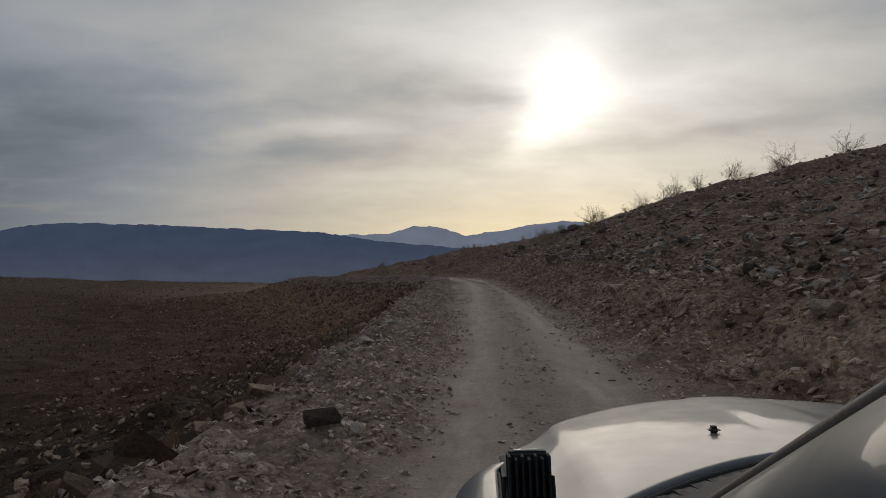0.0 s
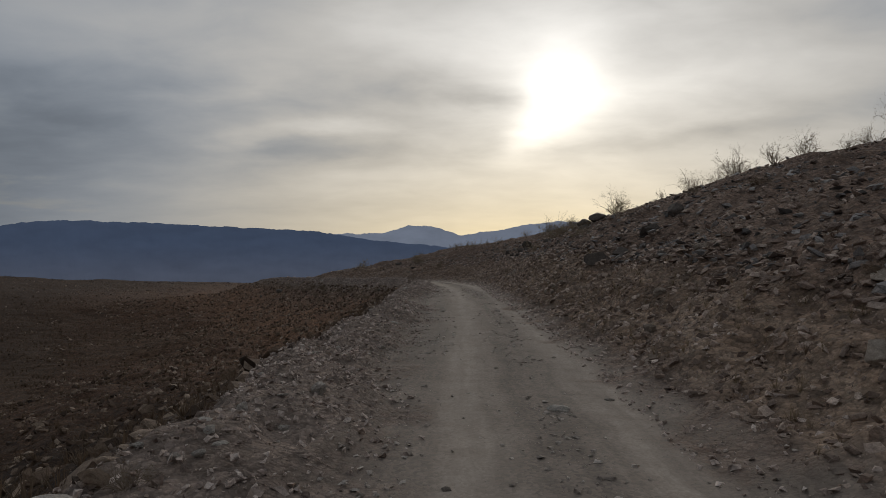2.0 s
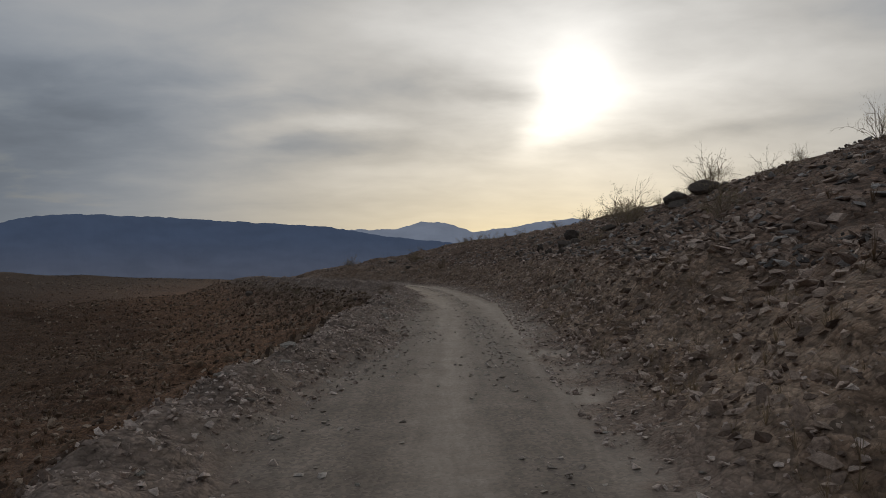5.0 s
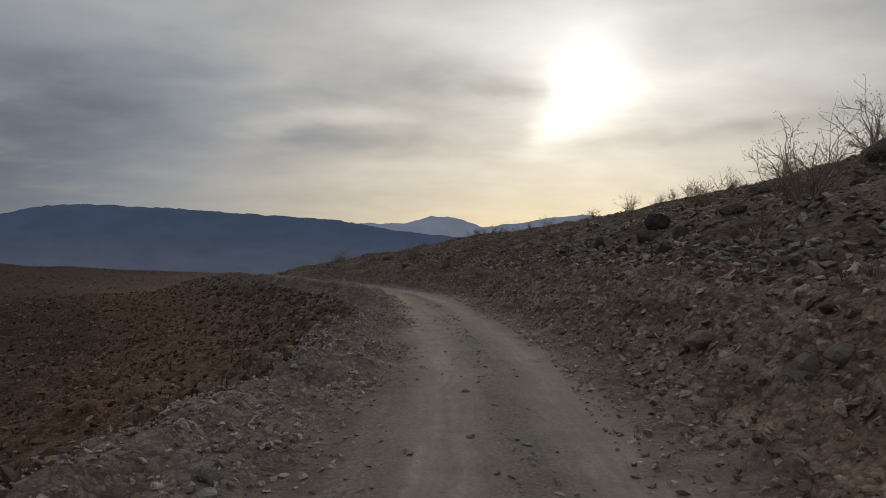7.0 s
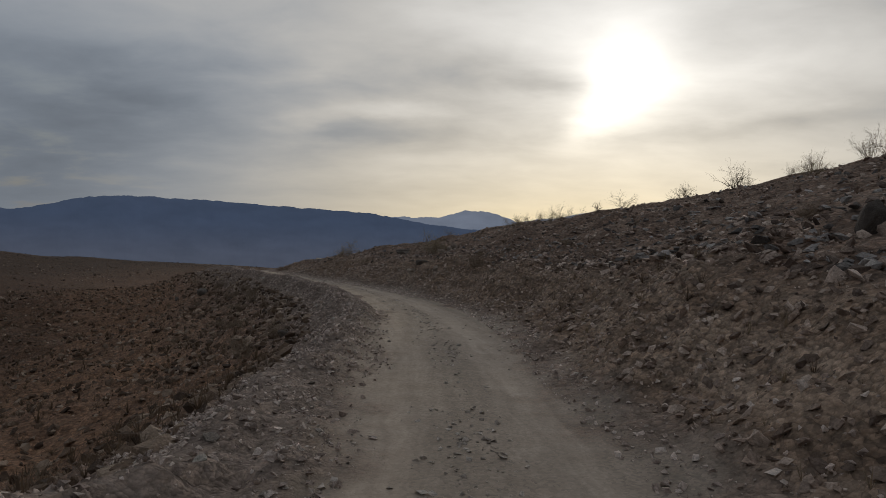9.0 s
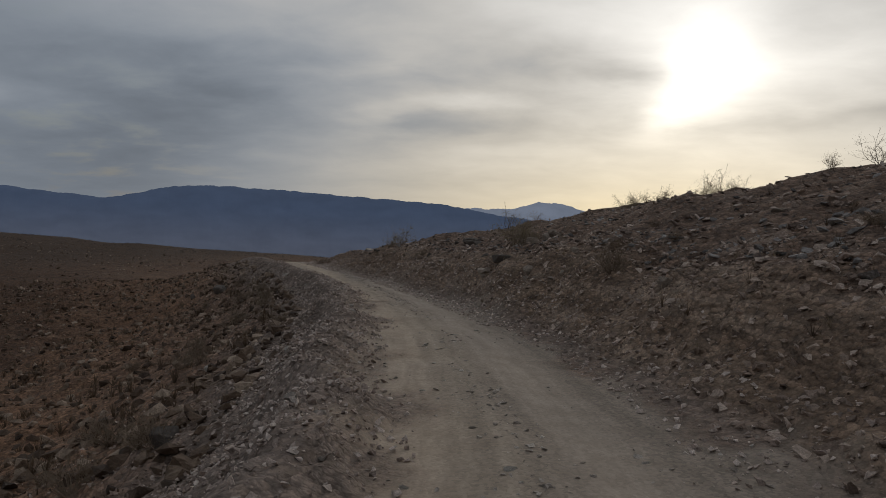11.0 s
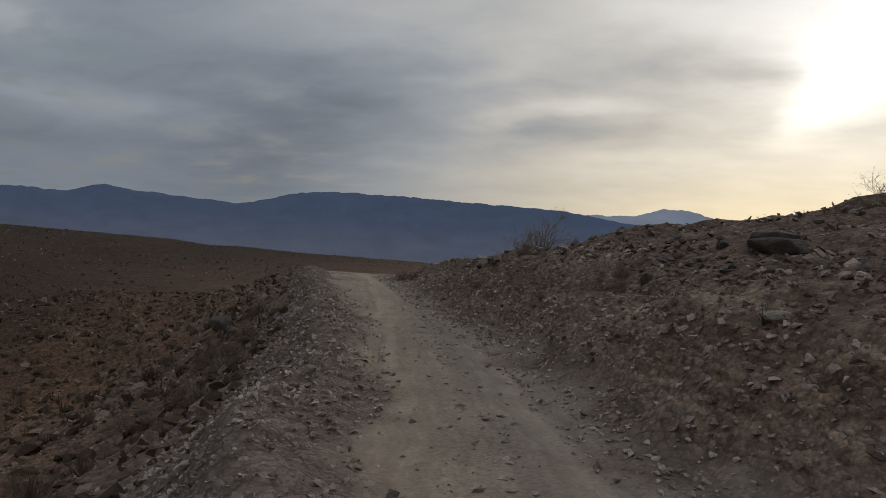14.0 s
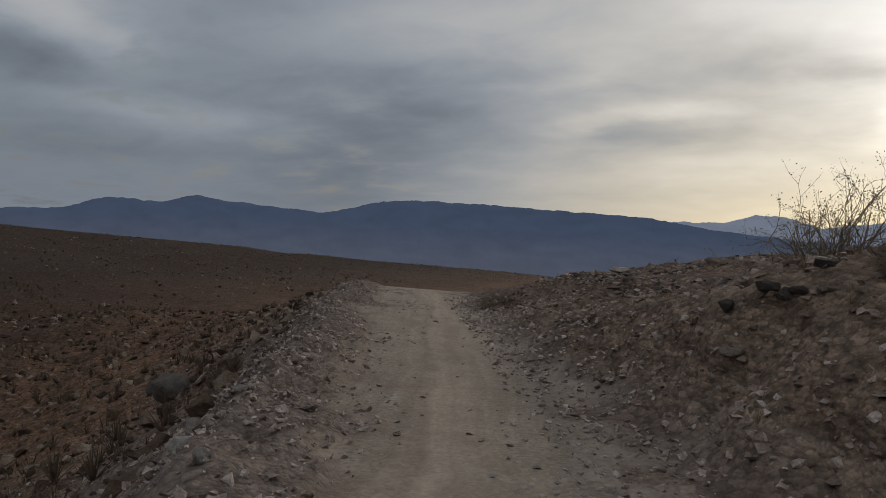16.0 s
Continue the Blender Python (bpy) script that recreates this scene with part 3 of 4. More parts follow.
def scatter(name, label, x, y, size, mat, tilt=0.3, sink=0.12, split=0.15, slab=1.0):
    """Thousands of small stones in one mesh, lying on the ground."""
    z = height(x, y)[0]
    kinds = PEBBLES + STONES
    kind = np.where(size < split, rng.integers(0, len(PEBBLES), len(x)), rng.integers(len(PEBBLES), len(kinds), len(x)))
    turn = turn_matrices(len(x), tilt)
    stretch = rng.uniform(0.75, 1.3, (len(x), 3)) * np.array([2 - slab, 1.0, slab])
    vs, fs, base = [], [], 0
    for k, (v, f) in enumerate(kinds):
        pick = np.nonzero(kind == k)[0]
        if not len(pick):
            continue
        w = np.einsum("nij,nvj->nvi", turn[pick], v[None] * stretch[pick][:, None, :] * size[pick][:, None, None])
        w += np.stack([x[pick], y[pick], z[pick] + size[pick] * (0.22 - sink)], -1)[:, None, :]
        vs.append(w.reshape(-1, 3))
        fs.append((f[None] + base + (np.arange(len(pick)) * len(v))[:, None, None]).reshape(-1, 3))
        base += len(pick) * len(v)
    me = mesh_from(name, np.concatenate(vs), np.concatenate(fs))
    me.materials.append(mat)
    return tagged(new(name, me), label, "stones", kind="stuff")


def sizes(n, small, big, power=2.5):
    return small + (big - small) * rng.random(n) ** power


def along(n, y0, y1, d0, d1, edge=None, power=1.0):
    """Places beside the track: d is counted from the camera line, or outward from an edge."""
    y = rng.uniform(y0, y1, n)
    u = d0 + (d1 - d0) * rng.random(n) ** power
    if edge is not None:
        e = table(y, edge)
        u = e + u
    return axis(y) + u / axis_cos(y), y


# windrow of graded gravel on the ravine side, thinning out onto the track
x, y = along(112000, -7, 124, 0.55, -2.3, EDGE_L)
o_ = height(x, y, False)[2]
top_ = table(y, CREST)
dense = smooth(-0.55, 0.55, o_) * np.where(o_ < top_ + table(y, [(70, 1.2), (86, 0.9)]), 1.0, 0.45)
dense = dense * (1 - 0.8 * table(y, LANE) * np.exp(-((o_ - 0.52 * top_) / 0.13) ** 2)) * np.clip(0.75 + 1.3 * fbm(x * 0.8, y * 0.8, 3, 137), 0.3, 1)
keep = rng.random(len(x)) < dense
x, y = x[keep], y[keep]
scatter("windrow_gravel", "pale angular gravel heaped along the track edge", x, y, sizes(len(x), 0.024, 0.098, 3.2), M_GRAVEL, 0.55, 0.05, 0.13, 0.8)
x, y = along(13000, -7, 124, -0.5, 1.1, EDGE_R, 1.2)
x2, y2 = along(5000, 84, 122, -0.9, 0.9, EDGE_R)
x, y = np.concatenate([x, x2]), np.concatenate([y, y2])
scatter("bank_foot_gravel", "loose grey gravel at the foot of the cut bank", x, y, sizes(len(x), 0.02, 0.11, 2.8), M_GRAVEL, 0.4, 0.08, 0.13, 0.8)
# loose stones on the track, fewest in the wheel tracks
x, y = along(60000, -7, 126, -1.7, 2.9)
_, lat, o_, p_ = height(x, y, False)
worn = np.exp(-((lat + 0.10) / 0.36) ** 2) + np.exp(-((lat - 1.45) / 0.42) ** 2)
patch = table(y, [(65, 1.0), (85, 0.7)]) * np.clip(0.45 + 2.4 * fbm(x * 0.5, y * 0.5, 3, 133), 0.06, 1)
band = 0.45 + 2.4 * np.exp(-((lat - table(y, [(20, 0.75), (50, 0.62), (90, 0.9)])) / 0.17) ** 2) + 1.2 * np.exp(-((lat + 1.05) / 0.35) ** 2)
keep = (rng.random(len(x)) < (1 - 0.93 * worn) * patch * band) & (o_ < 0.3) & (p_ < 0.3)
scatter("track_gravel", "small loose stones on the packed gravel track", x[keep], y[keep], sizes(int(keep.sum()), 0.014, 0.085, 3.4), M_TRACK, 0.2, 0.10, 0.09, 0.7)
# the cut bank and the hillside above it
x, y = along(38000, -6, 124, 0.2, 2.8, EDGE_R)
scatter("bank_rubble", "brown broken rock sticking out of the cut bank", x, y, sizes(len(x), 0.03, 0.20, 3.6) * table(y, [(0, 0.85), (40, 1.0), (75, 0.9), (88, 0.75)]), M_BANK, 0.5, 0.20, 0.13, 0.8)
x, y = along(14000, -6, 124, 2.2, 18.0, EDGE_R, 1.8)
scatter("grey_scree", "blue-grey slabs of broken rock among the scree", x, y, sizes(len(x), 0.05, 0.30, 3.0) * table(y, [(75, 1.0), (88, 0.7)]), M_SCREE_GREY, 0.4, 0.16, 0.13, 0.7)
x, y = along(32000, -6, 124, 2.0, 19.0, EDGE_R, 2.0)
scatter("hillside_scree", "brown scree covering the hillside", x, y, sizes(len(x), 0.035, 0.28, 3.0) * table(y, [(75, 1.0), (88, 0.8)]), M_SCREE, 0.4, 0.16, 0.13, 0.75)
# the ravine side and its far slope
x, y = along(24000, -4, 135, -1.7, -26.0, EDGE_L, 1.5)
scatter("ravine_scree", "dark brown stones strewn over the ravine slope", x, y, sizes(len(x), 0.05, 0.46, 3.0), M_SCREE_DARK, 0.5, 0.14, 0.16, 0.9)
x, y = along(36000, -6, 124, -1.2, -6.0, EDGE_L, 1.6)
keep = rng.random(len(x)) < table(y, [(50, 0.45), (70, 1.0)])
x, y = x[keep], y[keep]
scatter("spilled_gravel", "brown stones spilled down the slope below the windrow", x, y, sizes(len(x), 0.025, 0.12, 3.2), M_SCREE, 0.5, 0.08, 0.13, 0.85)
x, y = along(9000, 0, 190, -18.0, -90.0, EDGE_L, 1.2)
scatter("far_slope_stones", "small dark stones on the far slope of the ravine", x, y, sizes(len(x), 0.09, 0.50, 3.4), M_SCREE_DARK, 0.4, 0.16, 9.0)
# dark stones added to draw the thin dark line along the far fan's rim
turn_ = rng.uniform(radians(-88), radians(12), 6500)
reach_ = rng.uniform(150, 200, 6500)
scatter("rim_stones", "dark stones added as the thin dark line along the fan rim", -20 + reach_ * np.sin(turn_), 60 + reach_ * np.cos(turn_), sizes(6500, 0.12, 0.36, 1.6), M_BASALT_FIELD, 0.3, 0.16, 9.0, 0.8)


def thing(name, label, category, group="", m=None):
    ob = new(name)
    ob.empty_display_size = 0.2
    if m is not None:
        ob.matrix_basis = m
    return tagged(ob, label, category, group)


def boulder_mesh(seed, flat=0.7, count=22, round_=0.05):
    """A broken boulder, 1 across: hull with worn edges and a rough skin."""
    r = np.random.default_rng(seed)
    bm = bmesh.new()
    for v in r.normal(size=(count, 3)):
        v = v / np.linalg.norm(v) * r.uniform(0.42, 0.54)
        bm.verts.new((v[0], v[1], v[2] * flat))
    out = bmesh.ops.convex_hull(bm, input=bm.verts)
    bmesh.ops.delete(bm, geom=[g for g in set(out["geom_interior"]) if isinstance(g, bmesh.types.BMVert)], context="VERTS")
    bmesh.ops.dissolve_limit(bm, angle_limit=0.30, verts=bm.verts, edges=bm.edges)
    bmesh.ops.bevel(bm, geom=bm.edges[:], offset=round_, segments=1 if round_ < 0.04 else 2, profile=0.6, affect="EDGES", clamp_overlap=True)
    bmesh.ops.triangulate(bm, faces=bm.faces)
    bmesh.ops.subdivide_edges(bm, edges=[e for e in bm.edges if e.calc_length() > 0.16], cuts=1, use_grid_fill=True)
    for v in bm.verts:
        n1 = noise.noise(v.co * 5.0 + Vector((seed, 0, 0)))
        v.co += v.co.normalized() * (0.022 * n1)
    bmesh.ops.triangulate(bm, faces=bm.faces)
    me = bpy.data.meshes.new("boulder")
    bm.to_mesh(me)
    bm.free()
    return me


def lie(x, y, sink=0.0):
    return float(height(np.array([x]), np.array([y]))[0][0]) - sink


def at_rest(x, y, w, d, h, spin, mesh, tip=0.0):
    """Pose of a unit stone w x d x h, a fifth of it in the ground."""
    zs = [v.co.z for v in mesh.vertices]
    zz = lie(x, y) - min(zs) * h - 0.24 * h
    return pose(x, y, zz, tip, tip * 0.5, spin) @ Matrix.Diagonal((w, d, h, 1))


BOULDERS = [boulder_mesh(k + 40, 0.8 + 0.06 * (k % 4), 13, 0.025) for k in range(8)]
ROUNDED = [boulder_mesh(k + 70, 0.9, 34, 0.09) for k in range(4)]
BOULDERS.append(ROUNDED[3].copy())
# stones that can be told apart: x, y, width, height, from the start of the track to its end
DARK_NEAR = [(2.2, 29.9, 0.78, 0.58), (2.1, 7.78, 0.33, 0.29), (4.25, 17.54, 0.4, 0.34), (2.62, 25.54, 0.28, 0.2), (2.92, 30.2, 0.68, 0.5), (4.01, 30.77, 0.49, 0.35), (3.88, 30.9, 0.45, 0.8), (4.9, 31.3, 0.5, 0.42),
          (-3.57, 52.54, 0.19, 0.1), (7.77, 54.54, 1.37, 0.53), (7.12, 55.16, 1, 0.46), (3.03, 56.89, 0.54, 0.43), (3.72, 58.28, 0.64, 0.6), (5.35, 59.51, 0.72, 0.32), (4.01, 60.54, 0.77, 0.6),
          (3.02, 60.96, 0.36, 0.39), (3.74, 61.03, 0.75, 0.75), (7.3, 56.4, 1.1, 0.6), (4.2, 61.92, 0.7, 0.57), (2.96, 63.92, 0.35, 0.53), (3.57, 64.46, 0.52, 0.29)]
DARK_MIDDLE = [(-7.88, 76.68, 0.46, 0.31), (-5.11, 91.16, 0.75, 0.3), (-5.93, 93.34, 0.32, 0.19), (-18.36, 99.87, 0.44, 0.27), (-9.28, 100.53, 0.31, 0.23), (-7.38, 100.97, 0.99, 0.36), (-7.48, 101.03, 0.81, 0.33),
          (-8.19, 101.38, 0.27, 0.17), (-13.42, 106.97, 0.18, 0.07), (-13.51, 107.02, 0.21, 0.15), (-13.65, 107.16, 0.23, 0.12), (-13.2, 107.17, 0.35, 0.1), (-14, 107.27, 0.21, 0.13), (-11.09, 107.42, 0.2, 0.12),
          (-10.4, 107.47, 0.27, 0.15), (-11.17, 108.29, 0.24, 0.26), (-21.58, 110.76, 0.21, 0.16), (-24.95, 111.11, 0.8, 0.6), (-28.21, 113.52, 0.33, 0.4)]
TAN_NEAR = [(0.72, 3.52, 0.35, 0.35), (1.35, 4, 0.56, 0.31), (1.57, 15, 0.69, 0.43), (1.65, 16.12, 0.4, 0.3), (2.62, 17.59, 0.48, 0.39), (1.08, 21.23, 0.24, 0.21), (1.82, 23.04, 0.31, 0.3),
          (2.97, 24.06, 0.34, 0.19), (0.72, 24.61, 0.15, 0.15), (0.89, 31.04, 0.21, 0.17), (1.13, 31.09, 0.24, 0.15), (1.37, 30.86, 0.27, 0.21), (1.02, 30.68, 0.19, 0.19), (1.99, 43.59, 0.24, 0.24), (1.8, 45.28, 0.23, 0.23),
          (2.94, 45.79, 0.37, 0.16), (1.8, 47.6, 0.3, 0.22)]
TAN_MIDDLE = [(1.73, 48.01, 0.3, 0.25), (1.67, 48.02, 0.34, 0.28), (2.32, 48.68, 0.22, 0.19), (1.92, 50.05, 0.28, 0.2), (1.91, 50.17, 0.29, 0.22), (3.21, 50.48, 0.28, 0.25), (1.86, 51.08, 0.48, 0.24),
          (3.19, 52.21, 0.32, 0.32), (2.85, 56.71, 0.18, 0.14), (2.54, 56.81, 0.11, 0.28), (1.38, 57.23, 0.19, 0.21), (-1.51, 80.84, 0.4, 0.34), (0.97, 83.59, 0.44, 0.15), (-3.2, 85.47, 0.2, 0.15),
          (-3.45, 85.73, 0.27, 0.17), (-2.93, 86.16, 0.22, 0.14)]
TAN_FAR = [(-3.87, 86.37, 0.16, 0.2), (-4.12, 86.76, 0.17, 0.17), (-4.06, 87.03, 0.35, 0.29), (-5.6, 91.27, 0.79, 0.28), (-5.68, 91.31, 0.64, 0.37), (-4.24, 92.28, 0.57, 0.34), (-6.45, 92.51, 0.27, 0.24),
          (-5.64, 92.72, 0.27, 0.22), (-3.77, 92.82, 0.59, 0.36), (-7.87, 95.98, 0.39, 0.13), (-9.45, 100.54, 0.29, 0.26), (-12, 104.89, 0.28, 0.15), (-13.22, 106.81, 0.21, 0.09), (-13.9, 106.92, 0.3, 0.11),
          (-17.55, 120.17, 0.92, 0.26), (-3.52, 92.55, 0.61, 0.39)]
PALE_NEAR = [(-4.48, 5.28, 0.22, 0.15), (-4.52, 8.3, 0.5, 0.4), (-4.25, 10.01, 0.32, 0.19), (-4.59, 11.97, 0.18, 0.28), (-4.11, 12.03, 0.19, 0.11), (-4.61, 13.95, 0.39, 0.11), (-4.25, 14.91, 0.11, 0.07),
          (-4.1, 14.97, 0.15, 0.07), (-4.68, 15.29, 0.14, 0.07), (-4.17, 15.44, 0.14, 0.09), (-3.7, 16.05, 0.14, 0.11), (-4.12, 16.28, 0.16, 0.11), (-3.62, 17.38, 0.25, 0.18), (-1.05, 17.41, 0.28, 0.09),
          (-3.56, 24.13, 0.14, 0.1), (-2.02, 24.49, 0.11, 0.07), (-2.31, 24.52, 0.09, 0.04), (-2.84, 27.27, 0.14, 0.08), (-2.62, 29.54, 0.21, 0.06), (-0.62, 30.22, 0.19, 0.09), (-2.22, 30.23, 0.26, 0.08),
          (-3.14, 46.64, 0.25, 0.37)]
PALE_MIDDLE = [(-1.27, 50.88, 0.11, 0.06), (-3.24, 52.06, 0.1, 0.15), (-2.89, 52.48, 0.14, 0.12), (-3.57, 52.49, 0.23, 0.12), (-2.66, 53.85, 0.08, 0.04), (-3.65, 54.11, 0.11, 0.11), (-6.15, 55.42, 0.31, 0.24),
          (-7.73, 55.51, 0.44, 0.22), (-7.72, 80.11, 0.17, 0.13), (-7.32, 82.41, 0.15, 0.1), (-7.42, 82.94, 0.11, 0.06), (-11.48, 84.43, 0.23, 0.19), (-12.48, 95.79, 0.16, 0.12), (-14.03, 97.47, 0.17, 0.15),
          (-14.8, 100.36, 0.1, 0.11), (-14.99, 101.74, 0.12, 0.09), (-15.75, 102, 0.2, 0.18), (-16.53, 103.34, 0.14, 0.09), (-16.54, 103.36, 0.14, 0.1), (-17.71, 104.34, 0.28, 0.21), (-18.1, 104.86, 0.26, 0.21)]
M_TAN = stone_material("tan_rock", (0.25, 0.195, 0.15), (0.33, 0.262, 0.205), (0.43, 0.355, 0.285), island=False)
M_PALE = stone_material("pale_rock", (0.40, 0.34, 0.285), (0.50, 0.435, 0.37), (0.62, 0.555, 0.48), island=False)
M_RUST = stone_material("rusty_rock", (0.34, 0.20, 0.10), (0.38, 0.23, 0.12), (0.42, 0.26, 0.14), island=False)


def dressed(meshes, mat):
    """Copies of the meshes in another stone."""
    out = [me.copy() for me in meshes]
    for me in out:
        me.materials.clear()
        me.materials.append(mat)
    return out


def lay_stones(rows, meshes, name, label, group, steep=0.8, scale=1.0):
    for k, (x, y, w, h) in enumerate(rows):
        w, h = w * scale, h * scale
        me = meshes[k % len(meshes)]
        ob = tagged(new(name, me), label, name, group)
        ob.matrix_basis = at_rest(x, y, w, w * (0.7 + 0.1 * (k % 4)), min(h * 1.2, w * steep), 67 * k, me, 5 - 3 * (k % 4))


lay_stones(DARK_NEAR + DARK_MIDDLE, dressed(BOULDERS[:7] + ROUNDED[:3], M_BASALT), "boulder", "dark varnished angular boulder half sunk in the slope", "dark boulders on the slopes", 1.6, 1.15)
lay_stones(TAN_NEAR + TAN_MIDDLE + TAN_FAR, dressed(BOULDERS[:5] + ROUNDED, M_TAN), "boulder", "dusty tan boulder bedded in the cut bank", "tan boulders in the bank")
lay_stones(PALE_NEAR + PALE_MIDDLE, dressed(BOULDERS[3:8] + ROUNDED[:2], M_PALE), "stone", "pale dusty stone lying by the track", "pale stones by the track")
rust = BOULDERS[2].copy()
rust.materials.clear()
rust.materials.append(M_RUST)
tagged(new("stone", rust), "rusty orange stone on the gravel windrow", "stone").matrix_basis = at_rest(-4.45, 47.0, 0.34, 0.3, 0.26, 20, rust)
flat_grey = BOULDERS[5].copy()
flat_grey.materials.clear()
flat_grey.materials.append(M_BASALT)
tagged(new("stone", flat_grey), "dark grey slab leaning on the gravel windrow", "stone").matrix_basis = at_rest(-4.18, 1.7, 0.42, 0.14, 0.36, 28, flat_grey, 24)

# loose stones that can be told apart, on the windrow and the track
LOOSE = []
for k in range(10):
    v, f = hull_stone(200 + k, 0.5 + 0.03 * k, 14)
    me = mesh_from("stone", v, f)
    me.materials.append(M_STONE)
    LOOSE.append(me)
for k in range(270):
    y = rng.uniform(-4, 116)
    if k % 3 == 2:
        u, s = rng.uniform(-0.9, 2.2), rng.uniform(0.06, 0.13)
    else:
        u, s = float(table(y, EDGE_L)) - 0.1 - 1.7 * rng.random(), 0.08 + 0.15 * rng.random() ** 2
    x = float(axis(y) + u / axis_cos(y))
    me = LOOSE[k % 10]
    ob = tagged(new("stone", me), "loose angular grey-tan stone on the gravel", "stone", "loose stones along the track")
    h = s * rng.uniform(0.45, 0.8)
    ob.matrix_basis = at_rest(x, y, s * rng.uniform(0.9, 1.4), s, h, rng.uniform(0, 360), me, rng.uniform(-12, 12))


# ---- shrubs ----
def leaf_material(name, a, b_, rough=0.7):
    m, n, b = material(name)
    r = n.add("ShaderNodeNewGeometry").outputs["Random Per Island"]
    n.put(b.inputs["Base Color"], n.ramp(r, (0.0, a), (1.0, b_)))
    n.put(b.inputs["Roughness"], rough)
    n.put(b.inputs["Subsurface Weight"], 0.0)
    out = [k for k in m.node_tree.nodes if k.type == "OUTPUT_MATERIAL"][0]
    t = n.add("ShaderNodeBsdfTranslucent")
    n.put(t.inputs[0], (*b_, 1))
    mx = n.add("ShaderNodeMixShader")
    n.put(mx.inputs[0], 0.35)
    n.put(mx.inputs[1], b.outputs[0])
    n.put(mx.inputs[2], t.outputs[0])
    n.put(out.inputs[0], mx.outputs[0])
    return m


M_TWIG = plain("dry_twig", (0.235, 0.178, 0.125), 0.85, bump=0.3, scale=60)
M_BRUSH = leaf_material("dead_brush", (0.068, 0.045, 0.028), (0.145, 0.098, 0.062), 0.9)
M_STRAW = leaf_material("pale_brush", (0.100, 0.069, 0.043), (0.195, 0.138, 0.090), 0.9)
M_DEAD = plain("dead_twig", (0.195, 0.142, 0.096), 0.9, bump=0.3, scale=60)
M_LEAF = leaf_material("creosote_leaf", (0.17, 0.145, 0.07), (0.30, 0.25, 0.125))


class Sticks:
    """Tapered three-sided twigs and small leaves, gathered into two meshes."""

    def __init__(self):
        self.v, self.f, self.lv, self.lf = [], [], [], []

    def stick(self, pts, r0, r1):
        n = len(pts)
        base = len(self.v)
        for i, p in enumerate(pts):
            d = (pts[min(i + 1, n - 1)] - pts[max(i - 1, 0)])
            d = d / (np.linalg.norm(d) + 1e-9)
            a = np.cross(d, (0.3, 0.8, 0.52))
            a = a / (np.linalg.norm(a) + 1e-9)
            b2 = np.cross(d, a)
            r = r0 + (r1 - r0) * i / (n - 1)
            for k in range(3):
                t = k * 2.0944
                self.v.append(p + r * (math.cos(t) * a + math.sin(t) * b2))
        for i in range(n - 1):
            for k in range(3):
                q = base + i * 3
                self.f.append((q + k, q + (k + 1) % 3, q + 3 + (k + 1) % 3, q + 3 + k))

    def leaf(self, p, s, r):
        a, b2 = r.normal(size=3), r.normal(size=3)
        a, b2 = a / np.linalg.norm(a) * s, b2 / np.linalg.norm(b2) * s * 0.5
        q = len(self.lv)
        self.lv.extend([p - b2 * 0.2, p + a * 0.5 + b2, p + a, p + a * 0.5 - b2])
        self.lf.append((q, q + 1, q + 2, q + 3))

    def branch(self, p, d, length, r0, level, r, leafy, droop):
        n = 4 if level else 2
        pts, dirs = [p], [d]
        for i in range(n):
            d = d + r.normal(size=3) * 0.22 + np.array([0, 0, droop])
            d = d / np.linalg.norm(d)
            p = p + d * length / n
            pts.append(p)
            dirs.append(d)
        self.stick(pts, r0, r0 * 0.45)
        if level == 0:
            for _ in range(leafy):
                i = r.integers(1, n + 1)
                self.leaf(pts[i] + r.normal(size=3) * 0.03, r.uniform(0.010, 0.022), r)
            return
        for _ in range(r.integers(2, 6)):
            i = r.integers(1, n + 1)
            side = dirs[i] + r.normal(size=3) * 0.55
            self.branch(pts[i], side / np.linalg.norm(side), length * r.uniform(0.35, 0.62), r0 * 0.5, level - 1, r, leafy, droop)

    def meshes(self):
        st = mesh_from("stems", np.array(self.v), np.array(self.f))
        lf = mesh_from("foliage", np.array(self.lv), np.array(self.lf)) if self.lf else None
        return st, lf


def creosote(seed, stems, height_, spread, leafy, tall=0.0):
    r = np.random.default_rng(seed)
    s = Sticks()
    for k in range(stems):
        a = r.uniform(0, 2 * math.pi)
        out = spread * r.uniform(0.2, 1.0)
        d = np.array([math.cos(a) * out, math.sin(a) * out, 1.0])
        s.branch(np.array([math.cos(a) * 0.06, math.sin(a) * 0.06, -0.05]), d / np.linalg.norm(d), height_ * r.uniform(0.5, 0.8), 0.0095, 2, r, leafy, 0.03)
    if tall:
        stalk = [np.array([0.40 * t * t * tall, 0.0, t * tall * 0.86]) for t in np.linspace(0, 1, 6)]
        s.stick(stalk, 0.011, 0.006)
        for k in range(9):
            d = np.array([0.5, 0.0, 0.8]) + r.normal(size=3) * 0.5
            s.branch(stalk[5 if k < 6 else 4], d / np.linalg.norm(d), tall * r.uniform(0.10, 0.17), 0.004, 1, r, leafy + 3, 0.05)
    return s.meshes()


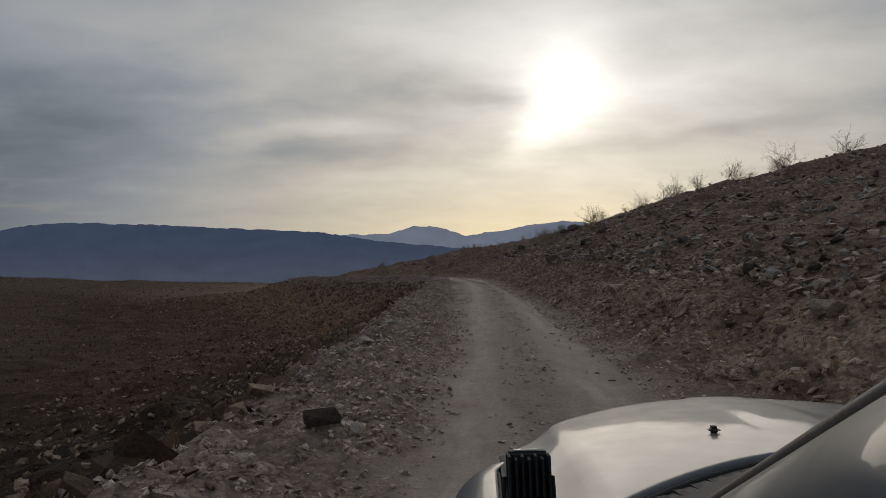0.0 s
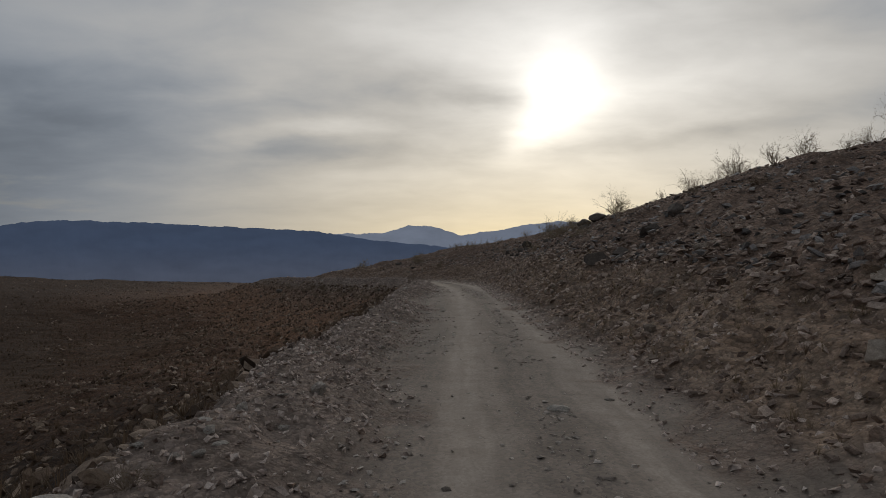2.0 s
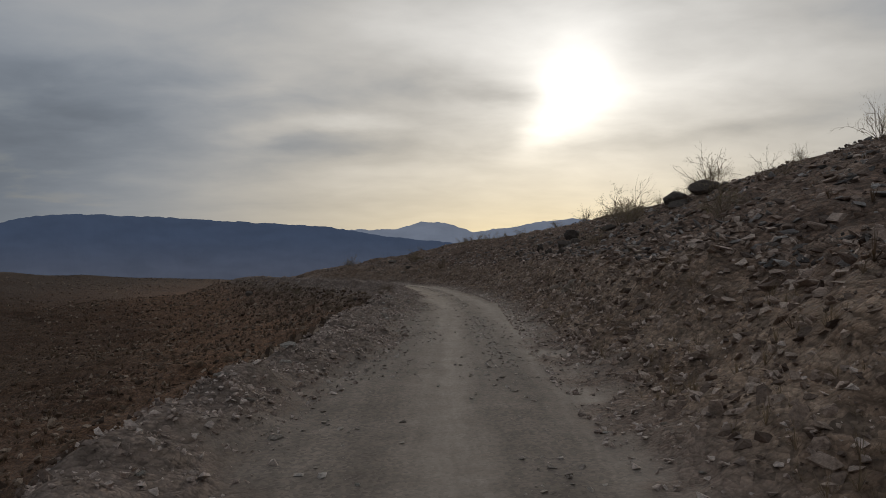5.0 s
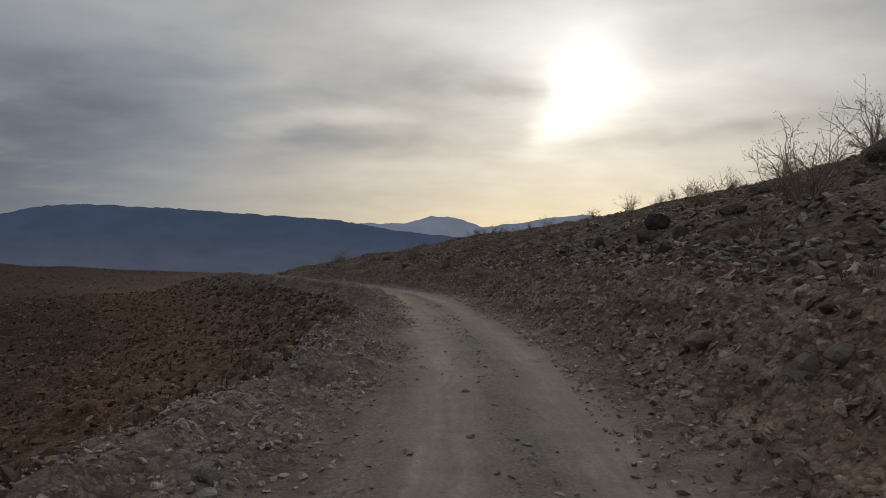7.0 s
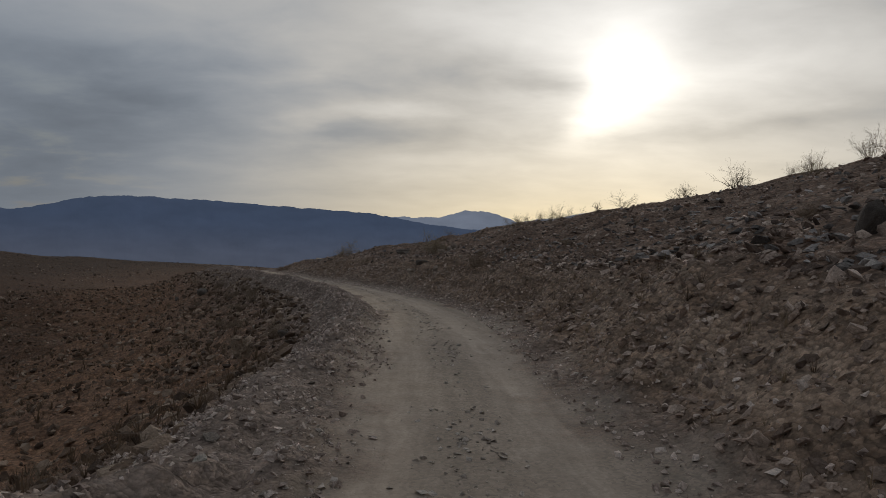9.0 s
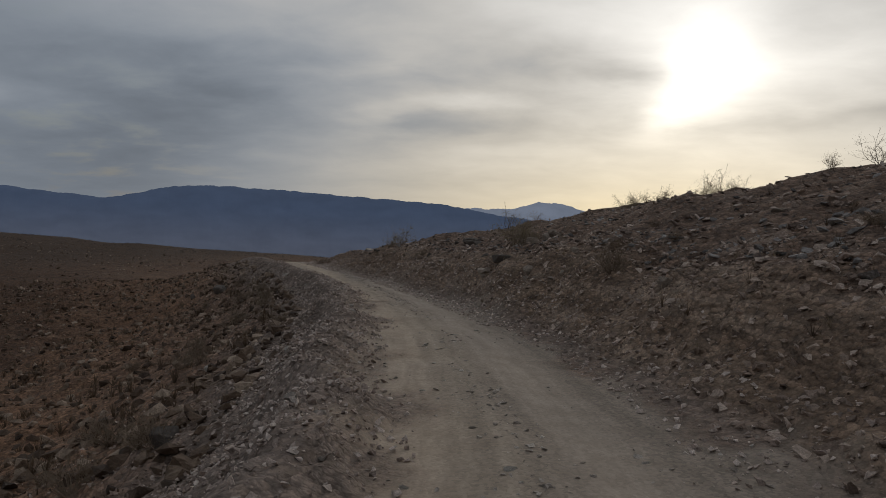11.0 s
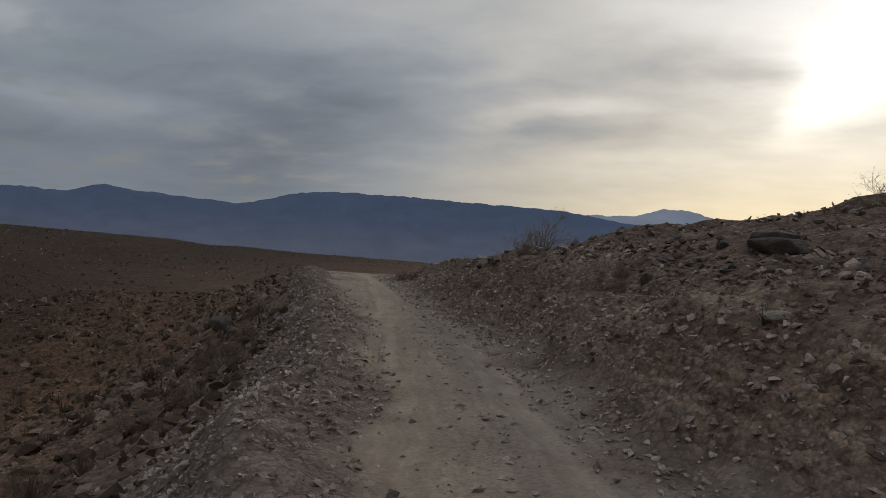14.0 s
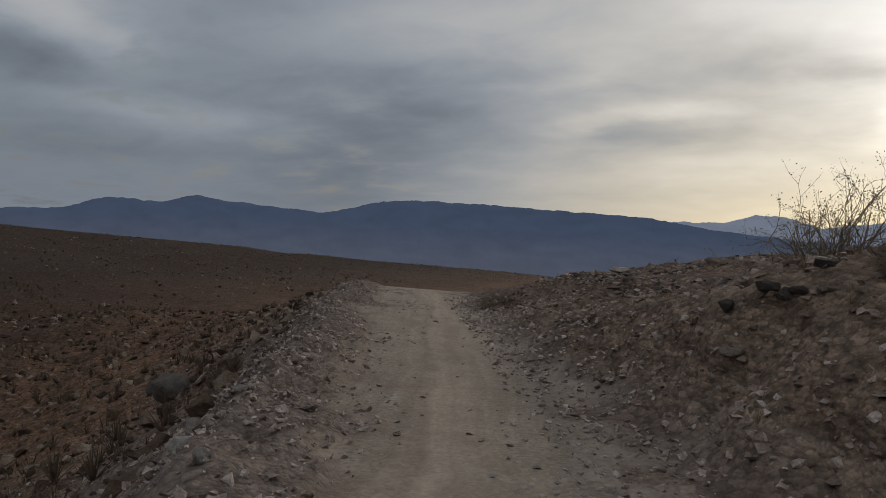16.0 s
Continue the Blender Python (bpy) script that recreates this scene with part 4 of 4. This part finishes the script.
def brush(seed, twigs, height_, width):
    """A dead, low, dense tuft of thin twigs."""
    r = np.random.default_rng(seed)
    s = Sticks()
    for k in range(twigs):
        a, u = r.uniform(0, 2 * math.pi), r.random() ** 0.5
        foot = np.array([math.cos(a) * u * width * 0.18, math.sin(a) * u * width * 0.18, -0.04])
        d = np.array([math.cos(a) * u * width, math.sin(a) * u * width, height_ * r.uniform(0.5, 1.0) * (1.15 - 0.5 * u * u)])
        mid = foot + d * 0.5 + r.normal(size=3) * 0.05
        s.stick([foot, mid, foot + d + r.normal(size=3) * 0.06], 0.0045, 0.002)
        for _ in range(2):
            e = mid + (d * 0.5 + r.normal(size=3) * 0.12)
            s.stick([mid, e], 0.003, 0.0015)
        for _ in range(3):
            s.leaf(foot + d * r.uniform(0.4, 1.0) + r.normal(size=3) * 0.05, r.uniform(0.02, 0.05), r)
    return s.meshes()


def shrub_thing(name, label, category, group, meshes, stem_mat, leaf_mat):
    ob = thing(name, label, category, group)
    part("branchwork", meshes[0], stem_mat, ob)
    if meshes[1]:
        part("foliage", meshes[1], leaf_mat, ob)
    return ob


def plant(src, used, x, y, size, spin, tall=1.0):
    m = pose(x, y, lie(x, y, 0.02), 0, 0, spin) @ Matrix.Diagonal((size, size, size * tall, 1))
    ob = copy_thing(src, pose(0, 0, 0)) if used else src
    used.append(1)
    ob.matrix_basis = m
    return ob


CREOSOTE = [(shrub_thing("creosote_bush", "sparse wiry creosote bush with tiny olive leaves", "shrub", "creosote bushes on the hillside",
                         creosote(300 + k, 15 + 3 * k, 1.0, 0.95, 5), M_TWIG, M_LEAF), []) for k in range(3)]
CREO_NEAR = [(20.85, 37.83, 1.24), (19.42, 42.10, 1.72), (4.48, 44.33, 0.93), (10.55, 44.86, 0.77), (18.40, 45.79, 0.82), (15.39, 47.03, 1.08), (8.17, 49.60, 0.85), (14.72, 50.07, 1.60),
             (15.02, 51.15, 1.28), (14.18, 51.78, 0.88), (12.77, 52.31, 1.11), (23.80, 52.44, 1.19), (3.61, 53.68, 0.71), (4.92, 54.84, 1.4), (21.16, 55.17, 1.73), (4.89, 55.37, 1.00),
             (12.96, 57.92, 0.62), (11.08, 63.32, 1.82), (8.01, 68.59, 1.01), (8.81, 69.29, 0.94), (8.29, 70.18, 0.88), (11.08, 79.02, 0.78), (10.86, 79.69, 0.86), (15.52, 79.70, 1.39)]
CREO_MIDDLE = [(9.20, 80.04, 0.73), (14.65, 83.91, 0.67), (12.08, 86.92, 0.77), (9.44, 86.93, 0.42), (11.23, 87.13, 0.51), (3.02, 87.16, 0.37), (4.14, 87.18, 0.65), (7.65, 90.01, 0.60),
             (10.42, 91.79, 1.23), (7.93, 91.99, 0.71), (1.85, 92.01, 0.23), (-4.52, 92.49, 0.85), (-4.82, 92.90, 1.15), (-4.70, 93.37, 0.75), (1.58, 95.36, 0.90), (2.13, 95.67, 0.99),
             (3.60, 99.05, 1.07), (0.20, 105.48, 0.80), (-0.18, 105.82, 0.81), (1.61, 106.57, 0.66), (0.20, 107.18, 0.58), (-4.80, 107.18, 0.45), (0.91, 107.23, 0.57), (-11.66, 108.28, 0.18)]
for i, (x, y, s) in enumerate(CREO_NEAR + CREO_MIDDLE):
    src, used = CREOSOTE[i % 3]
    crown = max(v.co.z for v in src.children[0].data.vertices)
    plant(src, used, x, y, s * 1.4 / crown, 47 * i)
big = shrub_thing("creosote_bush", "tall creosote bush with one long leafy stalk beside flat rocks", "shrub", "", creosote(411, 46, 1.2, 0.85, 9, 1.36), M_TWIG, M_LEAF)
plant(big, [], -13.05, 110.1, 1.72 / max(v.co.z for v in big.children[0].data.vertices), 24)
BRUSH = [(shrub_thing("dry_brush", "low dead brown brush tuft on the stony slope", "shrub", "dry brush on the slopes", brush(500 + k, 62 + 14 * k, 0.5, 0.5), M_DEAD, M_STRAW), []) for k in range(3)]
TUFTS_NEAR = [(-4.44, 14.59, 0.68, 0.3), (2.65, 17.74, 0.59, 0.29), (7.86, 19.21, 1.08, 0.5), (-5.93, 20.38, 0.81, 0.36), (7.02, 30.38, 1.23, 0.45), (-11.8, 42.13, 1.5, 0.85), (11.3, 46.91, 1.06, 0.48),
          (4.59, 50.44, 0.55, 0.33), (-4.29, 57, 0.39, 0.39), (-4.07, 57.8, 0.87, 0.62), (6.36, 58.46, 1.18, 0.41), (6.84, 61.41, 1.39, 0.44), (-10.09, 68.26, 1.5, 0.85), (-15.58, 68.29, 1.11, 0.85),
          (-14.25, 69.43, 1.23, 0.85), (-9.14, 76.63, 1.5, 0.85), (-8.1, 76.78, 1.38, 0.85)]
TUFTS_MIDDLE = [(0.84, 78.81, 0.61, 0.35), (-10.1, 78.81, 1.5, 0.85), (-2.2, 83.6, 1.15, 1.15), (-12.4, 85.28, 1.45, 0.85), (-2, 85.43, 0.68, 0.54), (-1.04, 86.43, 0.56, 0.37), (-14.74, 90.08, 1.24, 0.85),
          (-12.16, 90.28, 1.18, 0.85), (-18.15, 91.62, 0.92, 0.77), (-16.14, 92.43, 0.87, 0.8), (-4.26, 93.21, 0.82, 0.35), (-16.01, 95.38, 1.38, 0.85), (-16.49, 98.95, 1.5, 0.85), (-17.77, 98.97, 1.5, 0.85),
          (-17.09, 100.58, 1.46, 0.85), (-9.71, 101, 0.5, 0.5), (-17.34, 101.06, 1.48, 0.85)]
TUFTS_FAR = [(-19.96, 103.59, 0.99, 0.57), (-18.74, 103.78, 1.38, 0.85), (-19.44, 103.8, 0.75, 0.85), (-19.12, 104.13, 0.33, 0.41), (-20.09, 104.15, 1.28, 0.85), (-5.07, 105.37, 1.47, 0.76), (-23.34, 106.3, 0.8, 0.8),
          (-12.72, 106.85, 0.7, 0.37), (-12.35, 107.11, 0.53, 0.23), (-33.25, 107.37, 1.05, 0.82), (-23.81, 111.22, 0.84, 0.85), (-23.44, 111.26, 0.76, 0.85), (-28.41, 112.52, 0.65, 0.65), (-32.84, 114.61, 0.7, 0.65),
          (-20.7, 117.85, 1.05, 0.6), (-20.25, 118.15, 0.79, 0.53), (-20.97, 119.11, 1.15, 0.63), (-4.30, 93.42, 0.74, 0.60)]
tufts = TUFTS_NEAR + TUFTS_MIDDLE + TUFTS_FAR
for i in range(84):
    y = rng.uniform(-2, 128)
    if i % 2 == 0:
        y = min(y, 90 + y * 0.05)
        u = float(table(y, EDGE_R)) + rng.uniform(2.5, 16)
    else:
        u = float(table(y, EDGE_L)) - rng.uniform(3.0, 26)
    wide = rng.uniform(0.4, 0.9)
    tufts.append((float(axis(y) + u / axis_cos(y)), y, wide, wide * rng.uniform(0.35, 0.55)))
for i, (x, y, w, h) in enumerate(tufts):
    src, used = BRUSH[i % 3]
    plant(src, used, x, y, w * 0.66, 61 * i, 1.75 * h / w)


# small dead tufts that nobody could count
def tuft_field(name, label, x, y, size, mat, thick=0.018):
    z = height(x, y)[0]
    n, blades = len(x), 16
    a = rng.uniform(0, 2 * np.pi, (n, blades))
    lean = rng.uniform(0.15, 0.9, (n, blades))
    tall = size[:, None] * rng.uniform(0.5, 1.0, (n, blades))
    root = np.stack([x, y, z - 0.02], -1)[:, None, :]
    tip = root + np.stack([np.cos(a) * lean * tall, np.sin(a) * lean * tall, tall * (1.1 - 0.5 * lean)], -1)
    side = np.stack([-np.sin(a), np.cos(a), 0 * a], -1) * (size[:, None, None] * thick)
    verts = np.stack([root + side, root - side, tip], 2).reshape(-1, 3)
    me = mesh_from(name, verts, np.arange(len(verts)).reshape(-1, 3))
    me.materials.append(mat)
    tagged(new(name, me), label, "dry grass", kind="stuff")


x, y = along(9000, -4, 140, -2.6, -50.0, EDGE_L, 1.15)
tuft_field("ravine_tufts", "small dead brown tufts dotted over the ravine slope", x, y, sizes(len(x), 0.16, 0.60, 1.9), M_BRUSH, 0.038)
x, y = along(1500, -4, 124, 0.9, 18.0, EDGE_R, 1.3)
tuft_field("hillside_tufts", "small dead brown tufts dotted over the hillside", x, y, sizes(len(x), 0.08, 0.36, 2.0), M_BRUSH)
M_WEED = leaf_material("straw_weed", (0.13, 0.092, 0.058), (0.30, 0.225, 0.145), 0.9)
x, y = along(900, -5, 40, 0.2, 2.0, EDGE_R)
x2, y2 = along(500, 40, 120, 0.2, 2.4, EDGE_R)
x, y = np.concatenate([x, x2]), np.concatenate([y, y2])
tuft_field("bank_weeds", "straw-coloured dry weeds on the cut bank", x, y, sizes(len(x), 0.08, 0.30, 1.8), M_WEED, 0.016)
x, y = along(2400, -5, 75, -2.1, -6.0, EDGE_L, 1.4)
tuft_field("windrow_brush", "dry brown brush along the foot of the gravel windrow", x, y, sizes(len(x), 0.12, 0.42, 1.8), M_BRUSH, 0.018)


# ---- the parked vehicle ----
def paint_material():
    m, n, b = material("silver_white_paint")
    p = n.add("ShaderNodeTexCoord").outputs["Object"]
    dust = n.noise(p, 3.0, 5.0, 0.6)
    n.put(b.inputs["Base Color"], n.ramp(dust, (0.35, (0.112, 0.121, 0.132)), (0.75, (0.135, 0.140, 0.143))))
    n.put(b.inputs["Roughness"], n.ramp(n.noise(p, 9.0, 6.0), (0.3, 0.32), (0.8, 0.45)))
    n.put(b.inputs["Specular IOR Level"], 0.05)
    n.put(b.inputs["Coat Weight"], 0.22)
    n.put(b.inputs["Coat Roughness"], n.ramp(dust, (0.3, 0.02), (0.8, 0.06)))
    return m


def glass_material():
    m, n, b = material("windscreen_glass")
    n.put(b.inputs["Base Color"], (0.55, 0.62, 0.60, 1))
    n.put(b.inputs["Roughness"], 0.02)
    n.put(b.inputs["Transmission Weight"], 1.0)
    n.put(b.inputs["IOR"], 1.45)
    return m


M_PAINT, M_GLASS = paint_material(), glass_material()
M_PLASTIC = plain("black_plastic", (0.018, 0.018, 0.019), 0.75, bump=0.2, scale=300)
M_RUBBER = plain("black_rubber", (0.012, 0.012, 0.012), 0.8, bump=0.3, scale=80)
M_ALLOY = plain("wheel_alloy", (0.45, 0.45, 0.46), 0.35, 0.9)
M_LENS = plain("lamp_lens", (0.7, 0.7, 0.7), 0.1, 0.3)
M_TRIM = plain("brown_seal", (0.20, 0.17, 0.145), 0.7, bump=0.2, scale=120)
M_SEAT = plain("grey_cloth", (0.06, 0.06, 0.065), 0.95, bump=0.4, scale=200)


def sheet(name, fn, nu, nv, mat, parent, thick=0.012, label=""):
    u, v = np.meshgrid(np.linspace(0, 1, nu), np.linspace(0, 1, nv), indexing="ij")
    pts = np.stack(fn(u, v), -1).reshape(-1, 3)
    i = np.arange((nu - 1) * (nv - 1))
    a = (i // (nv - 1)) * nv + i % (nv - 1)
    me = mesh_from(name, pts, np.stack([a, a + nv, a + nv + 1, a + 1], 1), True)
    ob = part(name, me, mat, parent, label)
    mod = ob.modifiers.new("thickness", "SOLIDIFY")
    mod.thickness, mod.offset = thick, -1.0
    return ob


def block(name, size, place, mat, parent, bevel=0.01, turn=(0, 0, 0), label=""):
    bm = bmesh.new()
    bmesh.ops.create_cube(bm, size=1)
    bmesh.ops.scale(bm, vec=size, verts=bm.verts)
    bmesh.ops.bevel(bm, geom=bm.edges[:], offset=min(bevel, 0.45 * min(size)), segments=3, affect="EDGES")
    me = bpy.data.meshes.new(name)
    bm.to_mesh(me)
    bm.free()
    ob = part(name, me, mat, parent, label)
    ob.matrix_basis = pose(*place, *turn)
    return ob


def tube(name, pts, radius, mat, parent, label=""):
    cu = bpy.data.curves.new(name, "CURVE")
    cu.dimensions, cu.bevel_depth, cu.bevel_resolution = "3D", radius, 2
    sp = cu.splines.new("POLY")
    sp.points.add(len(pts) - 1)
    for q, p in zip(sp.points, pts):
        q.co = (*p, 1)
    tmp = bpy.data.objects.new(name, cu)
    me = bpy.data.meshes.new_from_object(tmp)
    bpy.data.objects.remove(tmp)
    return part(name, me, mat, parent, label)


def lathe(name, profile, mat, parent, segs=40):
    """profile: pairs of radius and offset along the axle, x."""
    t = np.linspace(0, 2 * np.pi, segs, endpoint=False)
    pr = np.array(profile)
    verts = np.stack([np.repeat(pr[:, 1], segs), np.outer(pr[:, 0], np.cos(t)).ravel(), np.outer(pr[:, 0], np.sin(t)).ravel()], -1)
    n = len(pr)
    i = np.arange((n - 1) * segs)
    r, c = i // segs, i % segs
    c2 = (c + 1) % segs
    me = mesh_from(name, verts, np.stack([r * segs + c, r * segs + c2, (r + 1) * segs + c2, (r + 1) * segs + c], 1), True)
    return part(name, me, mat, parent)


MID, HALF = 0.83, 0.80                                  # the vehicle's middle line and half the bonnet


def cowl_y(u):
    return 1.62 - 0.58 * u * u


def nose_y(u):
    return 2.82 - 0.57 * u * u


def bonnet(u, v):
    w = u * 2 - 1
    a = np.abs(w)
    y = cowl_y(w) + (nose_y(w) - cowl_y(w)) * v
    z = -0.425 - 0.030 * v - 0.070 * v * v - 0.035 * smooth(0.745, 0.88, a) * smooth(0.0, 0.2, v) - 0.02 * a * a + 0.005 * smooth(0.13, 0.11, a) * smooth(0.1, 0.4, v)
    z = z - 1.1 * np.maximum(v - 0.86, 0) ** 2
    return MID + HALF * w, y, z


def build_vehicle(m):
    car = thing("off_road_vehicle", "dusty silver-white four-wheel-drive car with a black work lamp", "car", m=m)
    sheet("bonnet", bonnet, 61, 31, M_PAINT, car, label="silver-white bonnet with a raised middle")
    for side in (-1, 1):
        def wing(u, v, s=side):
            y = 0.98 + 1.24 * v
            bend = np.maximum(v - 0.72, 0) / 0.28
            t = np.minimum(u * 1.6, 1.0) * math.pi / 2
            out = 0.81 + 0.125 * np.sin(t) - 0.20 * bend ** 2
            z = -0.492 - 0.03 * v - 0.06 * v * v - 0.15 * (1 - np.cos(t)) - np.maximum(u - 0.625, 0) * 0.75
            return MID + s * out, y, z
        sheet("wing", wing, 25, 25, M_PAINT, car)
        def pillar(u, v, s=side):
            f = [np.interp(v, [0, 0.45, 1], k) for k in ((0.32, 0.28, 0.36), (1.08, 0.50, -0.30), (-0.362, -0.088, 0.28))]
            r = [np.interp(v, [0, 0.45, 1], k) for k in ((0.17, 0.165, 0.30), (0.80, 0.26, -0.45), (-0.450, -0.130, 0.27))]
            x = f[0] + (r[0] - f[0]) * u - 0.03 * np.sin(np.pi * u)
            return (x if s < 0 else 2 * MID - x), f[1] + (r[1] - f[1]) * u, f[2] + (r[2] - f[2]) * u + 0.012 * np.sin(np.pi * u)
        sheet("windscreen_pillar", pillar, 13, 25, M_PAINT, car, 0.03)
        sx = (lambda x, s=side: x if s < 0 else 2 * MID - x)
        tube("windscreen_seal", [(sx(0.335), 1.10, -0.362), (sx(0.296), 0.52, -0.088), (sx(0.376), -0.29, 0.285)], 0.0085, M_TRIM, car)
        def door(u, v, s=side, y0=0.95, y1=-0.15):
            z = -0.50 - 0.72 * u
            x = -0.085 - 0.03 * np.sin(np.pi * np.minimum(u * 1.2, 1)) + 0.12 * smooth(0.12, 0.0, u)
            return sx(x), y0 + (y1 - y0) * v, z
        sheet("front_door", door, 15, 12, M_PAINT, car, 0.04)
        sheet("rear_door", lambda u, v, d=door: d(u, v, y0=-0.16, y1=-1.05), 15, 12, M_PAINT, car, 0.04)
        sheet("rear_wing", lambda u, v, d=door: d(u, v, y0=-1.06, y1=-1.85), 15, 12, M_PAINT, car, 0.04)
        sheet("side_window", lambda u, v, s=side: (sx(0.10 + 0.22 * u), 0.62 - 0.75 * u - (1.9 - 0.75 * u) * v, -0.49 + 0.74 * u), 8, 8, M_GLASS, car, 0.005)
        sheet("door_sill", lambda u, v, s=side: (sx(-0.06 + 0.1 * u), 1.3 - 2.4 * v, -1.22 - 0.06 * np.sin(np.pi * u)), 6, 8, M_PLASTIC, car, 0.03)
        block("door_mirror", (0.20, 0.10, 0.15), (sx(-0.22), 0.52, -0.42), M_PLASTIC, car, 0.04)
        block("mirror_arm", (0.12, 0.05, 0.04), (sx(-0.22) + 0.13 * -side, 0.54, -0.47), M_PLASTIC, car, 0.01)
        block("headlamp", (0.26, 0.10, 0.15), (MID + side * 0.66, 2.36, -0.70), M_LENS, car, 0.03)
        for ax in (1.72, -1.05):
            wheel = block("wheel", (0.10, 0.16, 0.16), (MID + side * 0.74, ax, -1.24), M_ALLOY, car, 0.03)
            lathe("tyre", [(0.22, -0.11), (0.33, -0.13), (0.375, -0.10), (0.38, 0.0), (0.375, 0.10), (0.33, 0.13), (0.22, 0.11)], M_RUBBER, wheel)
            lathe("rim", [(0.0, 0.05 * side), (0.06, 0.06 * side), (0.10, 0.03 * side), (0.20, 0.05 * side), (0.225, 0.10 * side), (0.225, -0.10 * side)], M_ALLOY, wheel)
    sheet("roof", lambda u, v: (0.33 + 1.0 * u, -0.28 - 1.45 * v - 0.1 * (2 * u - 1) ** 2 * (1 - v), 0.28 + 0.05 * np.sin(np.pi * u)), 15, 10, M_PAINT, car, 0.03)
    sheet("windscreen", lambda u, v: (0.34 + 0.98 * u + 0.02 * (1 - v) * (1 - 2 * u), (cowl_y(2 * u - 1) - 0.17) * (1 - v) + (-0.2 - 0.1 * (2 * u - 1) ** 2) * v, -0.40 + 0.68 * v), 15, 12, M_GLASS, car, 0.006)
    sheet("tailgate", lambda u, v: (0.0 + 1.66 * u + (0.5 - u) * 0.6 * np.maximum(v - 0.5, 0) * 2, -1.86 + 0.10 * np.maximum(v - 0.5, 0) * 2, -1.2 + 1.48 * v), 10, 12, M_PAINT, car, 0.04)
    sheet("floor_pan", lambda u, v: (0.05 + 1.56 * u, -1.8 + 4.0 * v, -1.22 + 0 * u), 4, 4, M_PLASTIC, car, 0.04)
    sheet("dashboard", lambda u, v: (0.2 + 1.26 * u, 0.95 - 0.4 * v, -0.48 - 0.02 * np.sin(np.pi * u) - 0.1 * v * v), 8, 6, M_PLASTIC, car, 0.05)
    for sx_ in (0.45, 1.2):
        block("seat", (0.48, 0.5, 0.16), (sx_, -0.15, -0.95), M_SEAT, car, 0.06)
        block("backrest", (0.46, 0.14, 0.62), (sx_, -0.45, -0.58), M_SEAT, car, 0.06, (12, 0, 0))
    cowl = sheet("cowl_panel", lambda u, v: (MID + 0.70 * (2 * u - 1), cowl_y((2 * u - 1) * 0.875) - 0.015 - 0.17 * v, -0.452 + 0.015 * v - 0.02 * (2 * u - 1) ** 2), 25, 5, M_PLASTIC, car, 0.02)
    for k in range(16):
        w = -0.62 + 0.05 * k
        block("vent_slat", (0.030, 0.11, 0.012), (MID + HALF * w, cowl_y(w) - 0.085, -0.438 - 0.014 * w * w), M_PLASTIC, cowl, 0.004, (0, 0, -w * 30))
    tube("bonnet_seal", [(MID + HALF * w, cowl_y(w) - 0.006, -0.437 - 0.02 * w * w - 0.015 * max(abs(w) - 0.7, 0)) for w in np.linspace(-0.86, 0.86, 40)], 0.010, M_RUBBER, car)
    for s in (-1, 1):
        tube("panel_gap", [(MID + s * 0.806, y, -0.489 - 0.024 * (y - 0.98) - 0.039 * (y - 0.98) ** 2) for y in np.linspace(1.15, 1.88, 12)], 0.0045, M_RUBBER, car)
        block("washer_nozzle", (0.030, 0.034, 0.020), (MID + s * 0.255, 1.86, -0.432), M_PLASTIC, car, 0.009)
    block("front_bumper", (1.62, 0.22, 0.24), (MID, 2.62, -0.98), M_PLASTIC, car, 0.07)
    block("grille", (1.05, 0.06, 0.18), (MID, 2.66, -0.72), M_PLASTIC, car, 0.02)
    lamp = block("work_lamp", (0.090, 0.030, 0.104), (0.080, 1.500, -0.438), M_PLASTIC, car, 0.006, (-6, 0, 2), "black ribbed work lamp")
    for k in range(7):
        block("cooling_fin", (0.005, 0.040, 0.098 - 0.012 * (k % 2)), (-0.0405 + 0.0135 * k, -0.032, 0.0), M_PLASTIC, lamp, 0.002)
    block("rating_plate", (0.05, 0.012, 0.003), (-0.004, 0.0, 0.0535), M_LENS, lamp, 0.001)
    block("lens", (0.080, 0.006, 0.090), (0, 0.018, 0), M_LENS, lamp, 0.002)
    tube("bracket", [(-0.050, -0.005, 0.0), (-0.052, -0.005, -0.060), (-0.02, -0.005, -0.074), (0.02, -0.005, -0.074), (0.052, -0.005, -0.060), (0.050, -0.005, 0.0)], 0.005, M_PLASTIC, lamp)
    block("foot", (0.035, 0.05, 0.035), (0, -0.01, -0.088), M_PLASTIC, lamp, 0.006)
    tube("cable", [(0.02, -0.03, -0.05), (0.0, -0.06, -0.08), (-0.03, -0.10, -0.088), (-0.05, -0.20, -0.09)], 0.004, M_RUBBER, lamp)
    return car


START = Vector(PATH[0][1])
build_vehicle(Matrix.Translation(START) @ pose(0, 0, 0, -1.5, -1.6, -3.2))
